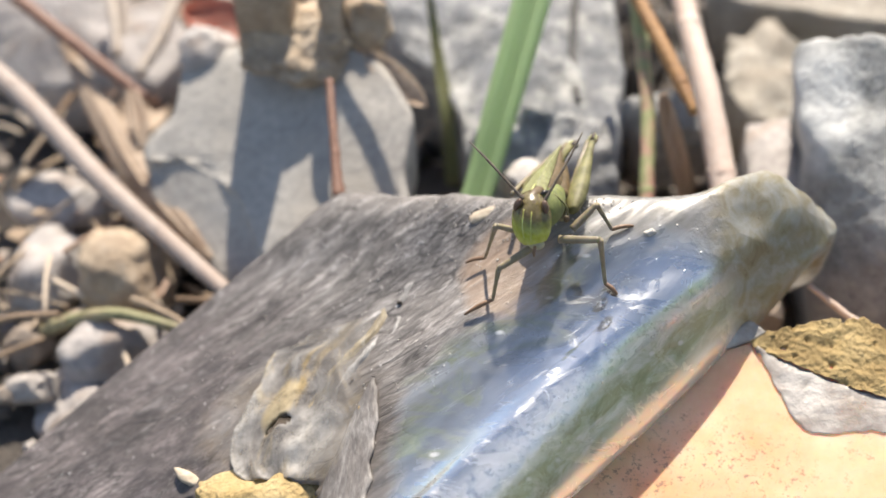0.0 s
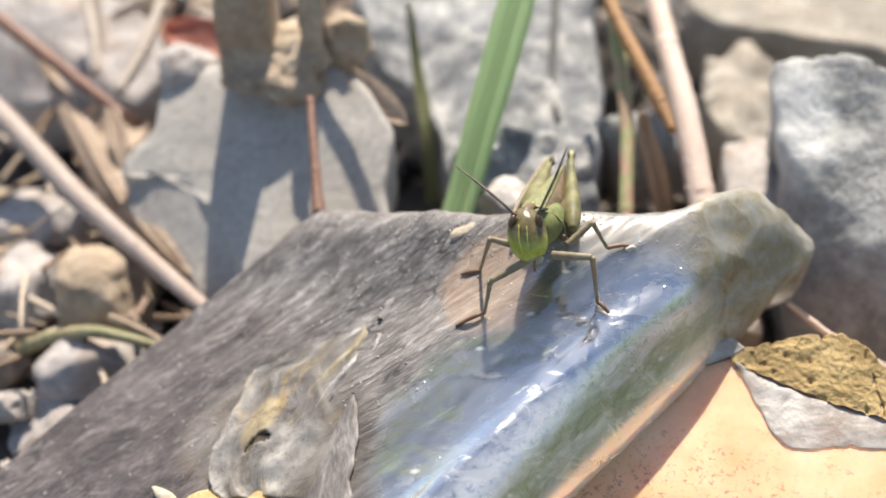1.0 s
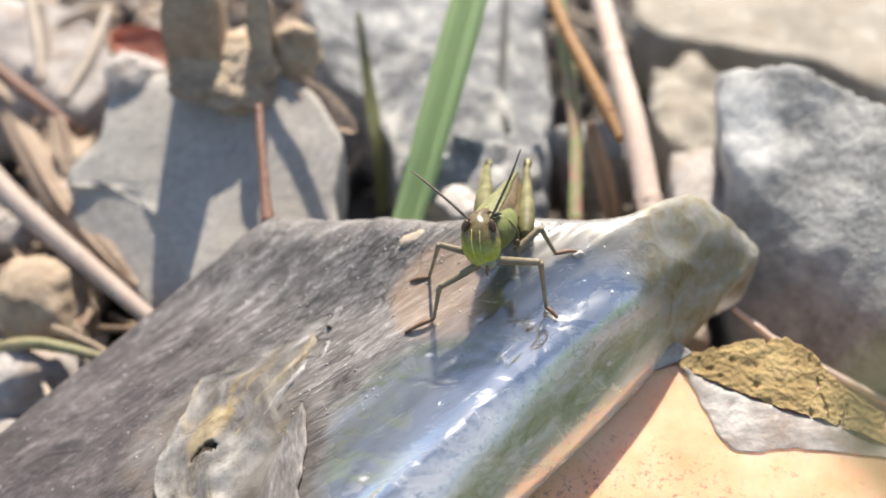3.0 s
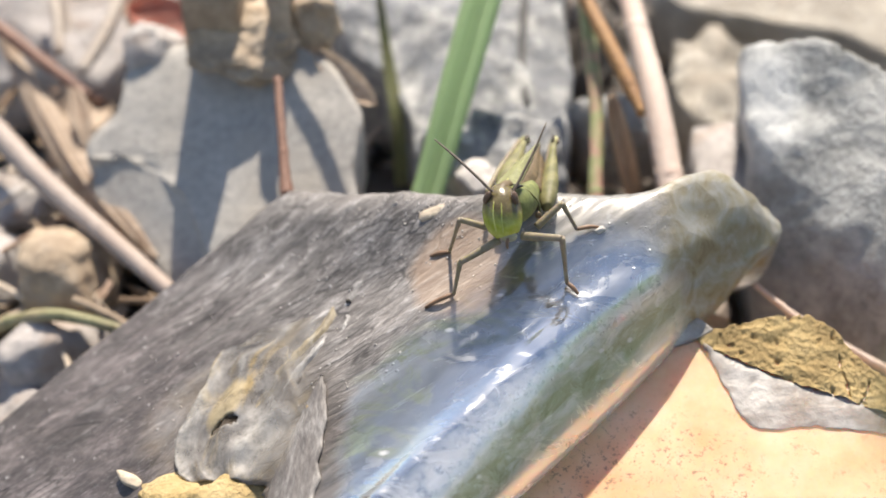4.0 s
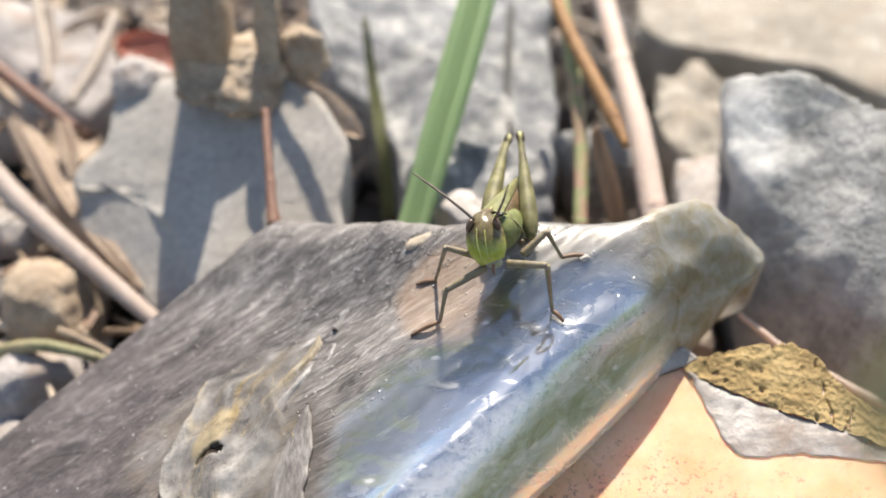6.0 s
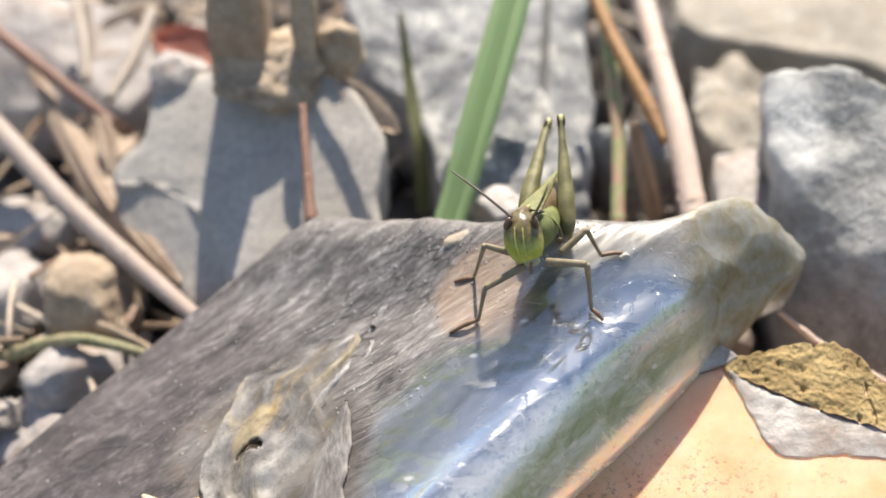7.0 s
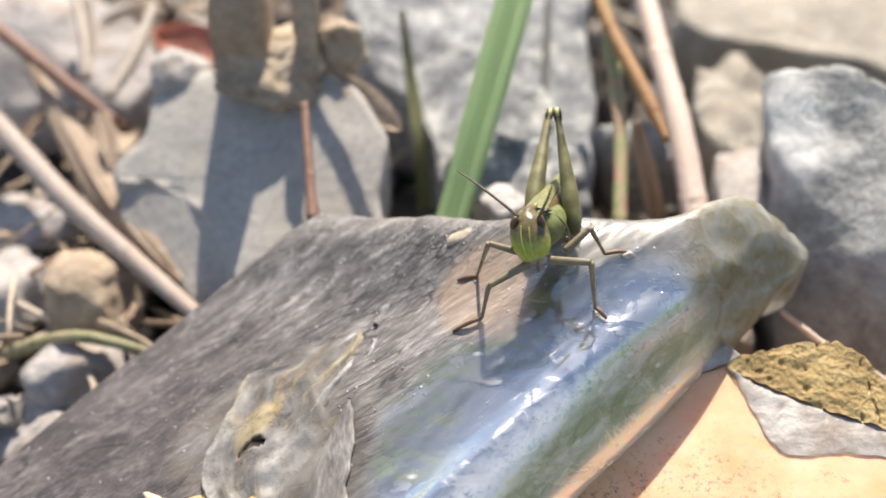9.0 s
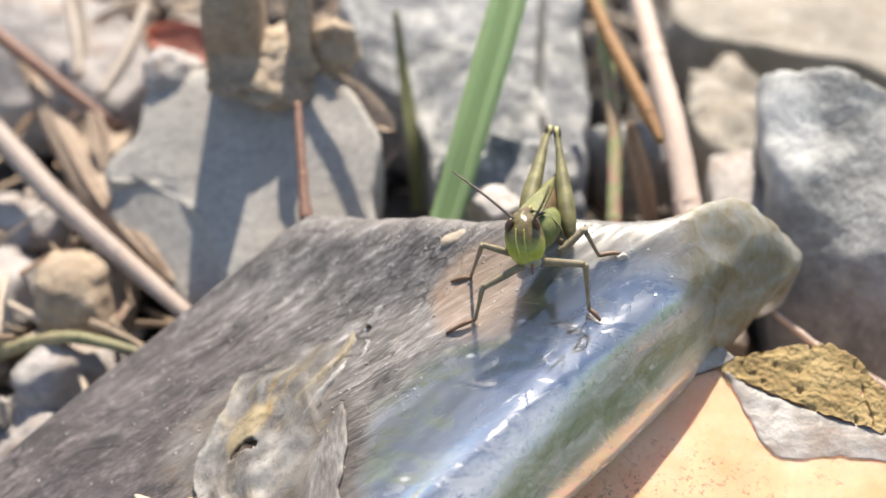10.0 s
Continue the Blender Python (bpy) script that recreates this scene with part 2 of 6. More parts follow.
DULL_GRASS = straw("dull_grass", (0.17, 0.19, 0.08), (0.30, 0.32, 0.15), (0.26, 0.24, 0.13), 0.35, 0.5, 0.3)
# near-black colour for the rod that imitates a stem's shadow
STEM_SHADOW = straw("stem_shadow", (0.06, 0.06, 0.06), (0.12, 0.115, 0.11), (0.09, 0.08, 0.07))
DRY_LEAF = straw("dry_leaf", (0.40, 0.30, 0.22), (0.64, 0.52, 0.41), (0.36, 0.26, 0.19), 0.8, 0.75, 0.25)
RED_LEAF = straw("red_leaf", (0.34, 0.10, 0.07), (0.50, 0.18, 0.13), (0.42, 0.2, 0.15), 0.8, 0.7, 0.25)


def make_plastic():
    """Clear film, scuffed and dusty on one half, smooth and glossy near the fold."""
    s = Shader("weathered_plastic")
    drawn = s.nodes.new("ShaderNodeMapping")
    drawn.vector_type = "TEXTURE"
    drawn.inputs["Rotation"].default_value = [radians(a) for a in (0, -20, 24)]
    drawn.inputs["Scale"].default_value = (6, 1, 1)
    s.links.new(s.coord, drawn.inputs["Vector"])
    drawn = drawn.outputs["Vector"]
    still = s.space((1, 1, 1), (0, 0, 0), False)
    loose = s.space((0.45, 1, 1), (0, 0, -30), False)
    uv = s.nodes.new("ShaderNodeUVMap")
    uv.uv_map = "sheet"
    split = s.nodes.new("ShaderNodeSeparateXYZ")
    s.links.new(uv.outputs["UV"], split.inputs[0])
    girth = s.math("ADD", split.outputs["Y"], s.math("MULTIPLY", s.math("SUBTRACT", s.noise(2.4, 5, 0.7, drawn, 0.6), 0.5), 0.06))
    lines = s.noise(0.6, 7, 0.68, drawn, 0.4)
    wide = s.noise(4.5, 5, 0.65, drawn, 0.9)
    across = s.along((0.72, -0.69, 0), ACROSS_AT)
    edge = s.math("ADD", across, s.math("MULTIPLY", s.math("SUBTRACT", wide, 0.5), 12.0))
    clean = s.math("MULTIPLY_ADD", edge, 0.28, True)
    clean.node.inputs[2].default_value = 0.5
    tongue = s.ramp(s.math("ADD", s.near(TONGUE_AT, 12, (0.55, 1.3, 1.3)), s.math("MULTIPLY", s.noise(3, 5, 0.7, drawn), 0.9)), (0.72, 0.0), (1.0, 1.0))
    clean = s.math("SUBTRACT", clean, s.math("MULTIPLY", tongue, 0.85), True)
    # dust: brown-violet and soft away from the crest, silvery with dark scratches near it
    soft = s.ramp(s.noise(3.2, 6, 0.68, loose, 1.2), (0.34, (0.062, 0.052, 0.052)), (0.52, (0.106, 0.090, 0.089)), (0.68, (0.195, 0.172, 0.17)))
    soft = s.mix(0.6, soft, s.ramp(s.noise(0.7, 5, 0.75, loose, 0.8), (0.3, 0.6), (0.7, 1.4)), "MULTIPLY")
    silver = s.ramp(lines, (0.34, (0.12, 0.11, 0.104)), (0.46, (0.19, 0.18, 0.172)), (0.57, (0.27, 0.262, 0.254)), (0.70, (0.52, 0.515, 0.505)))
    silver = s.mix(0.6, silver, s.ramp(s.noise(0.22, 6, 0.8, drawn, 0.4), (0.34, 0.6), (0.52, 1.0), (0.66, 1.5)), "MULTIPLY")
    flake = s.ramp(s.noise(0.95, 5, 0.65, drawn, 0.4), (0.44, 0.62), (0.47, 0.95), (0.56, 1.0), (0.59, 1.45))
    silver = s.mix(0.4, silver, flake, "MULTIPLY")
    torn = s.noise(5.5, 4, 0.6, loose, 0.8)
    crack = s.math("MULTIPLY", s.ramp(s.cells(0.8, drawn, "DISTANCE_TO_EDGE"), (0.02, 1.0), (0.09, 0.0)), s.ramp(torn, (0.44, 0.0), (0.56, 0.75)))
    fleck = s.math("MULTIPLY", s.ramp(s.noise(0.16, 3, 0.7, drawn, 0.3), (0.58, 0.0), (0.66, 1.0)), s.ramp(s.noise(3.5, 4, 0.6, drawn, 0.6), (0.42, 0.15), (0.6, 0.8)))
    reach = s.math("ADD", s.near(SILVER_AT, 34), s.math("MULTIPLY", s.math("SUBTRACT", wide, 0.5), 0.9))
    dust = s.mix(s.ramp(reach, (0.25, 0.12), (0.62, 1.0)), soft, silver)
    dust = s.mix(s.ramp(s.noise(2.6, 6, 0.75, loose, 1.2), (0.57, 0.0), (0.70, 0.6)), dust, (0.40, 0.39, 0.385))
    fibre = s.ramp(s.noise(0.17, 5, 0.75, drawn, 0.5), (0.36, 0.5), (0.5, 0.95), (0.64, 1.6))
    dust = s.mix(0.7, dust, fibre, "MULTIPLY")
    dust = s.mix(crack, dust, (0.035, 0.03, 0.028))
    dust = s.mix(s.math("MULTIPLY", fleck, 0.7), dust, (0.46, 0.455, 0.445))
    dust = s.mix(0.85, dust, s.ramp(s.noise(2.2, 5, 0.65, drawn, 0.8), (0.36, 0.62), (0.50, 1.0), (0.64, 1.5)), "MULTIPLY")
    patch = s.noise(9, 4, 0.6, still)
    dust = s.mix(0.7, dust, s.ramp(patch, (0.35, (0.62, 0.59, 0.57)), (0.62, (1.08, 1.06, 1.05))), "MULTIPLY")
    dust = s.mix(s.math("MULTIPLY", tongue, 0.75), dust, s.ramp(lines, (0.35, (0.05, 0.042, 0.036)), (0.65, (0.14, 0.12, 0.105))))
    specks = s.ramp(s.cells(1.6, still), (0.05, 1.0), (0.10, 0.0))
    dust = s.mix(s.math("MULTIPLY", specks, 0.5), dust, (0.75, 0.74, 0.72))
    dust = s.mix(1.0, dust, (0.92, 0.905, 0.915), "MULTIPLY")
    # film
    scuff = s.math("MAXIMUM", s.ramp(s.noise(1.6, 6, 0.75, drawn, 0.8), (0.54, 0.0), (0.70, 1.0)), s.ramp(s.noise(4.0, 6, 0.7, loose, 1.0), (0.50, 0.0), (0.60, 0.75)))
    film = s.ramp(wide, (0.35, (0.50, 0.54, 0.58)), (0.6, (0.78, 0.82, 0.88)))
    green = s.math("MULTIPLY", s.ramp(s.noise(3.2, 5, 0.65, loose, 0.6), (0.50, 0.0), (0.60, 1.0)), s.ramp(s.math("MULTIPLY", across, 0.05), (0.0, 0.95), (0.3, 0.75), (0.42, 0.1)))
    film = s.mix(s.math("MULTIPLY", scuff, 0.75), film, (0.60, 0.61, 0.64))
    band = s.math("ADD", across, s.math("MULTIPLY", s.math("SUBTRACT", s.noise(3.0, 5, 0.7, drawn, 0.6), 0.5), 5.0))
    mirror = s.ramp(s.math("MULTIPLY", band, 0.05), (0.06, 0.2), (0.36, 1.0))
    film = s.mix(s.ramp(s.math("MULTIPLY", band, 0.05), (0.22, 0.0), (0.42, 1.0)), s.mix(0.85, film, s.ramp(wide, (0.38, (0.06, 0.065, 0.055)), (0.62, (0.17, 0.175, 0.17)))), film)
    film = s.mix(green, film, s.ramp(lines, (0.35, (0.07, 0.085, 0.035)), (0.65, (0.19, 0.21, 0.12))))
    # the worn rim, then painted light: olive green reflection, foam's peach bounce along the lower edge
    rim = s.math("SUBTRACT", 1.0, s.math("ABSOLUTE", s.math("MULTIPLY", s.math("SUBTRACT", girth, 0.67), 18.0)), True)
    rim = s.math("MULTIPLY", rim, s.ramp(s.noise(0.7, 6, 0.8, still), (0.34, 0.0), (0.50, 0.9)))
    wall = s.ramp(girth, (0.675, 0.0), (0.70, 1.0))
    stain_or_reflection = s.ramp(s.noise(1.4, 6, 0.7, drawn, 0.6), (0.34, (0.25, 0.27, 0.16)), (0.50, (0.38, 0.40, 0.28)), (0.66, (0.60, 0.61, 0.56)))
    lower = s.ramp(girth, (0.775, 0.0), (0.82, 1.0))
    stain_or_reflection = s.mix(lower, stain_or_reflection, s.ramp(wide, (0.35, (0.86, 0.79, 0.67)), (0.65, (0.93, 0.89, 0.82))))
    film = s.mix(wall, film, stain_or_reflection)
    film = s.mix(rim, film, (0.84, 0.84, 0.86))
    film = s.mix(s.math("MULTIPLY", s.ramp(s.cells(2.3, loose), (0.06, 1.0), (0.12, 0.0)), 0.7), film, (0.80, 0.80, 0.80))
    back = s.math("MULTIPLY_ADD", s.math("ADD", s.along((0, 1, 0), (0, 3.4, 0)), s.math("MULTIPLY", s.math("SUBTRACT", wide, 0.5), 7.0)), 0.4, True)
    back.node.inputs[2].default_value = 0.5
    film = s.mix(s.math("MULTIPLY", back, 0.9), film, s.ramp(s.noise(1.6, 6, 0.7, drawn, 0.5), (0.35, (0.13, 0.12, 0.105)), (0.55, (0.22, 0.21, 0.20)), (0.70, (0.44, 0.435, 0.43))))
    tan = s.ramp(s.math("ADD", s.near(TAN_AT, 8, (1, 1, 1)), s.math("MULTIPLY", wide, 0.4)), (0.55, 0.0), (0.7, 1.0))
    colour = s.mix(clean, dust, film)
    colour = s.mix(s.math("MULTIPLY", tan, 0.6), colour, s.ramp(lines, (0.35, (0.33, 0.225, 0.155)), (0.65, (0.46, 0.34, 0.25))))
    amber = s.ramp(s.math("ADD", s.near(AMBER_AT, 17, (1, 1, 1)), s.math("MULTIPLY", s.noise(5, 5, 0.7, drawn), 0.5)), (0.70, 0.0), (0.86, 1.0))
    colour = s.mix(s.math("MULTIPLY", amber, 0.2), colour, s.ramp(s.noise(3, 4), (0.35, (0.36, 0.27, 0.15)), (0.6, (0.40, 0.38, 0.35))))
    end = s.ramp(s.math("ADD", s.near(END_AT, 18), s.math("MULTIPLY", s.noise(4, 5), 0.3)), (0.45, 0.0), (0.62, 1.0))
    colour = s.mix(s.math("MULTIPLY", end, 0.95), colour, s.ramp(s.noise(3.0, 6, 0.7, still, 0.8), (0.32, (0.15, 0.11, 0.05)), (0.43, (0.23, 0.195, 0.115)), (0.54, (0.28, 0.265, 0.22)), (0.72, (0.38, 0.375, 0.36))))
    s.set("Base Color", colour)
    gloss = s.mix(s.math("MAXIMUM", scuff, s.math("MULTIPLY", back, 0.9)), (0.09, 0.09, 0.09), (0.46, 0.46, 0.46))
    matte = s.mix(clean, s.ramp(lines, (0.3, 0.45), (0.7, 0.8)), gloss)
    s.set("Roughness", s.mix(end, matte, (0.55, 0.55, 0.55)))
    s.set("IOR", 1.6)
    s.set("Subsurface Weight", s.math("MULTIPLY", clean, 0.75)).set("Subsurface Radius", (1.0, 1.0, 1.0)).set("Subsurface Scale", 0.003)
    s.bsdf.subsurface_method = "BURLEY"
    dull = s.math("MAXIMUM", s.math("MAXIMUM", s.math("MAXIMUM", tan, green), rim), s.math("MAXIMUM", s.math("MULTIPLY", back, 0.85), s.math("MULTIPLY", wall, s.math("SUBTRACT", 0.92, s.math("MULTIPLY", lower, 0.5)))))
    s.set("Metallic", s.math("MULTIPLY", s.math("MULTIPLY", s.math("MULTIPLY", clean, mirror), s.math("SUBTRACT", 1.0, dull)), s.math("MULTIPLY", s.math("SUBTRACT", 1.0, end), 0.9)))
    s.set("Coat Weight", s.math("MULTIPLY", clean, s.math("SUBTRACT", 1.0, s.math("MULTIPLY", s.math("MAXIMUM", s.math("MAXIMUM", back, end), wall), 0.85)))).set("Coat Roughness", s.mix(scuff, (0.09, 0.09, 0.09), (0.24, 0.24, 0.24))).set("Coat IOR", 2.4)
    rough = s.mix(clean, s.ramp(lines, (0.2, 0.0), (0.8, 1.0)), s.ramp(lines, (0.2, 0.46), (0.8, 0.54)))
    s.bump(s.math("MULTIPLY", rough, s.ramp(reach, (0.2, 0.3), (0.6, 1.0))), 0.14, 0.7)
    s.bump(s.math("MULTIPLY", end, s.cells(3.2, loose)), 0.8, 0.6)
    s.bump(s.math("MULTIPLY", s.noise(3.4, 4, 0.6, drawn), s.math("SUBTRACT", 1.0, s.math("MULTIPLY", clean, 0.85))), 0.3, 0.45)
    s.bump(specks, 0.15, 0.5)
    s.bump(s.math("MULTIPLY", s.math("SUBTRACT", fleck, crack), s.math("SUBTRACT", 1.0, clean)), 0.06, 0.6)
    return s.mat


TUBE_AT = Vector((0, 60, 0))
ACROSS_AT = Vector((-6.66, 55.64, 20.0)) - TUBE_AT
AMBER_AT = Vector((-21.04, 52.84, 14.0)) - TUBE_AT
END_AT = Vector((25.22, 69.22, 20.88)) - TUBE_AT
SILVER_AT = Vector((-7.43, 68.26, 20.0)) - TUBE_AT
TONGUE_AT = Vector((-13.87, 47.49, 16.5)) - TUBE_AT
TAN_AT = Vector((-1.5, 62.2, 23.2)) - TUBE_AT
PLASTIC = make_plastic()


def make_torn_film():
    s = Shader("torn_cloudy_film", Roughness=0.62, IOR=1.4)
    uv = s.nodes.new("ShaderNodeUVMap")
    uv.uv_map = "sheet"
    split = s.nodes.new("ShaderNodeSeparateXYZ")
    s.links.new(uv.outputs["UV"], split.inputs[0])
    grain = s.nodes.new("ShaderNodeMapping")
    grain.inputs["Scale"].default_value = (9 * MM, 14 * MM * 0.35, 1)
    s.links.new(uv.outputs["UV"], grain.inputs["Vector"])
    n = s.noise(2.2, 5, 0.6, grain.outputs["Vector"], 0.8)
    cloudy = s.ramp(n, (0.34, (0.135, 0.124, 0.117)), (0.50, (0.23, 0.216, 0.205)), (0.66, (0.40, 0.388, 0.372)))
    streak = s.math("MULTIPLY", s.ramp(s.noise(3.0, 4, 0.6, grain.outputs["Vector"], 1.2), (0.46, 0.0), (0.57, 0.85)), s.ramp(split.outputs["Y"], (0.1, 0.3), (0.35, 1.0)))
    colour = s.mix(streak, cloudy, s.ramp(n, (0.36, (0.32, 0.23, 0.10)), (0.6, (0.50, 0.41, 0.25))))
    lip = s.ramp(s.math("ADD", split.outputs["X"], s.math("MULTIPLY", s.noise(1.5, 4, 0.7), 0.16)), (0.08, 0.85), (0.24, 0.0))
    colour = s.mix(s.math("MULTIPLY", lip, s.ramp(split.outputs["Y"], (0.35, 0.3), (0.6, 1.0))), colour, (0.42, 0.41, 0.395))
    colour = s.mix(s.ramp(split.outputs["Y"], (0.6, 0.0), (0.9, 0.45)), colour, s.ramp(n, (0.38, (0.22, 0.205, 0.19)), (0.6, (0.48, 0.455, 0.42))))
    def patch(u, v, wide, tall):
        a = s.math("POWER", s.math("DIVIDE", s.math("SUBTRACT", split.outputs["X"], u), wide), 2.0)
        b = s.math("POWER", s.math("DIVIDE", s.math("SUBTRACT", split.outputs["Y"], v), tall), 2.0)
        return s.ramp(s.math("ADD", s.math("ADD", a, b), s.math("MULTIPLY", s.math("SUBTRACT", n, 0.5), 1.6)), (0.45, 1.0), (1.1, 0.0))

    colour = s.mix(s.math("MULTIPLY", patch(0.68, 0.8, 0.24, 0.22), 0.8), colour, (0.46, 0.44, 0.415))
    colour = s.mix(s.math("MULTIPLY", patch(0.28, 0.56, 0.13, 0.16), 0.75), colour, (0.46, 0.37, 0.22))
    s.set("Base Color", colour)
    s.bump(s.noise(1.6, 5, 0.7, grain.outputs["Vector"], 0.8), 0.22, 0.7)
    s.bump(s.noise(0.4, 5, 0.7), 0.08, 0.6)
    clear = s.nodes.new("ShaderNodeBsdfTransparent")
    mix = s.nodes.new("ShaderNodeMixShader")
    ragged = s.math("ADD", split.outputs["X"], s.math("MULTIPLY", s.math("SUBTRACT", s.noise(3, 4, 0.6), 0.5), 0.5))
    cover = s.math("MULTIPLY", s.ramp(s.noise(2, 5, 0.65), (0.38, 0.4), (0.58, 0.95)), s.ramp(ragged, (0.55, 1.0), (0.95, 0.0)))
    cover = s.math("MULTIPLY", cover, s.ramp(split.outputs["Y"], (0.0, 0.35), (0.2, 0.8), (0.4, 1.0)))
    s.links.new(cover, mix.inputs[0])
    s.links.new(clear.outputs[0], mix.inputs[1])
    s.links.new(s.bsdf.outputs[0], mix.inputs[2])
    s.links.new(mix.outputs[0], s.nodes["Material Output"].inputs["Surface"])
    return s.mat


def make_foam(name, a, b, c, grain, bump, rough, dirt=False):
    s = Shader(name, Roughness=rough)
    colour = s.ramp(s.noise(6, 5, 0.6), (0.32, a), (0.5, b), (0.68, c))
    spots = s.ramp(s.noise(grain, 5, 0.75), (0.58, 0.0), (0.72, 0.6))
    s.set("Base Color", s.mix(spots, colour, (a[0] * 0.6, a[1] * 0.45, a[2] * 0.4)))
    if dirt:
        s.set("Subsurface Weight", 0.5).set("Subsurface Radius", (1.0, 0.35, 0.12)).set("Subsurface Scale", 0.004)
        s.set("IOR", 1.5).set("Coat Weight", 0.75).set("Coat Roughness", 0.5).set("Coat IOR", 1.75)
        smear = s.ramp(s.noise(9, 3, 0.5), (0.5, 0.0), (0.62, 1.0))
        dots = s.ramp(s.noise(0.55, 4, 0.8), (0.55, 0.0), (0.62, 0.75))
        s.set("Base Color", s.mix(s.math("MULTIPLY", smear, dots), s.bsdf.inputs["Base Color"].links[0].from_socket, (0.30, 0.14, 0.085)))
    s.bump(s.noise(grain * 2, 6, 0.75), bump, 0.8)
    s.bump(s.cells(grain * 0.8), bump * 0.5, 0.6)
    return s.mat


def make_strip(name="scuffed_strip", dark=(0.095, 0.083, 0.078), middle=(0.16, 0.146, 0.138), light=(0.30, 0.286, 0.275)):
    s = Shader(name, Roughness=0.55)
    drawn = s.space((1, 0.22, 1), (0, 0, 20))
    body = s.ramp(s.noise(1.2, 6, 0.7, drawn, 0.6), (0.32, dark), (0.5, middle), (0.7, light))
    s.set("Base Color", s.mix(0.7, body, s.ramp(s.noise(0.2, 5, 0.75, drawn), (0.35, 0.6), (0.65, 1.5)), "MULTIPLY"))
    s.bump(s.noise(0.5, 5, 0.7, drawn), 0.1, 0.6)
    return s.mat


TORN = make_torn_film()
STRIP = make_strip()
AMBER_FOLD = make_strip("amber_fold", (0.17, 0.14, 0.095), (0.27, 0.225, 0.15), (0.38, 0.35, 0.29))
PALE_FOLD = make_strip("pale_fold", (0.20, 0.19, 0.18), (0.29, 0.28, 0.27), (0.44, 0.43, 0.42))
HUSK = straw("seed_husk", (0.46, 0.37, 0.26), (0.66, 0.57, 0.45), (0.5, 0.4, 0.3), 0.3)
FOAM_SKIN = make_foam("orange_foam_skin", (0.76, 0.40, 0.19), (0.83, 0.51, 0.29), (0.86, 0.60, 0.39), 1.1, 0.03, 0.34, True)
FOAM_CRUST = make_foam("ochre_foam_crust", (0.27, 0.185, 0.075), (0.42, 0.305, 0.135), (0.54, 0.42, 0.225), 0.7, 0.6, 0.8)


def make_clear_film():
    s = Shader("clear_film", Roughness=0.4, IOR=1.5)
    n = s.noise(4, 5, 0.6)
    s.set("Base Color", s.ramp(n, (0.36, (0.42, 0.385, 0.35)), (0.64, (0.62, 0.585, 0.55))))
    s.bump(s.noise(2.5, 4, 0.6), 0.5, 0.7)
    clear = s.nodes.new("ShaderNodeBsdfTransparent")
    mix = s.nodes.new("ShaderNodeMixShader")
    s.links.new(s.ramp(n, (0.35, 0.4), (0.62, 0.82)), mix.inputs[0])
    s.links.new(clear.outputs[0], mix.inputs[1])
    s.links.new(s.bsdf.outputs[0], mix.inputs[2])
    s.links.new(mix.outputs[0], s.nodes["Material Output"].inputs["Surface"])
    return s.mat


CLEAR_FILM = make_clear_film()


def insect(name, a, b, rough=0.35, soft=0.0, size=0.8):
    s = Shader(name, Roughness=rough)
    s.set("Base Color", s.ramp(s.noise(size, 4, 0.6), (0.35, a), (0.65, b)))
    if soft:
        s.set("Subsurface Weight", soft).set("Subsurface Radius", (0.0006, 0.0008, 0.0002))
    s.bump(s.noise(0.25, 3, 0.6), 0.05, 0.5)
    return s.mat


def make_face():
    s = Shader("green_face", Roughness=0.25)
    low = s.ramp(s.noise(0.8, 4, 0.6), (0.35, (0.38, 0.42, 0.05)), (0.65, (0.52, 0.55, 0.13)))
    top = s.ramp(s.noise(0.5, 4, 0.6), (0.35, (0.11, 0.085, 0.04)), (0.65, (0.20, 0.165, 0.08)))
    height = s.math("ADD", s.math("MULTIPLY", s.along((0, 0.25, 1), (0, 0, 0)), 0.4), s.math("MULTIPLY", s.noise(0.7, 3), 0.4))
    s.set("Base Color", s.mix(s.ramp(height, (0.40, 0.0), (0.85, 1.0)), low, top))
    s.set("Subsurface Weight", 0.55).set("Subsurface Radius", (0.0014, 0.0016, 0.0004))
    s.bump(s.noise(0.25, 3, 0.6), 0.05, 0.5)
    return s.mat


FACE = make_face()
BODY_GREEN = insect("body_green", (0.11, 0.125, 0.04), (0.23, 0.255, 0.085), 0.6, 0.3, 1.2)
WING = insect("wing_green", (0.20, 0.20, 0.085), (0.31, 0.31, 0.15), 0.45, 0.2)
BACK_BROWN = insect("back_brown", (0.10, 0.07, 0.035), (0.20, 0.14, 0.075), 0.5)
FEMUR = insect("femur_green", (0.125, 0.115, 0.045), (0.24, 0.225, 0.10), 0.6, 0.25, 1.4)
LEG = insect("leg_tan", (0.20, 0.165, 0.105), (0.31, 0.26, 0.175), 0.45, 0.4)
FOOT = insect("foot_brown", (0.16, 0.09, 0.05), (0.25, 0.15, 0.09), 0.5)
KNEE = insect("knee_dark", (0.035, 0.02, 0.012), (0.09, 0.055, 0.03), 0.4)
EYE = insect("eye_brown", (0.09, 0.052, 0.036), (0.19, 0.12, 0.08), 0.3, 0, 0.5)
BLACK = insect("black_mark", (0.008, 0.007, 0.006), (0.02, 0.016, 0.012), 0.35)
MOUTH = insect("mouth_pale", (0.36, 0.34, 0.22), (0.50, 0.47, 0.34), 0.4, 0.3)
CREAM = insect("cream_stripe", (0.46, 0.47, 0.16), (0.58, 0.58, 0.26), 0.3)
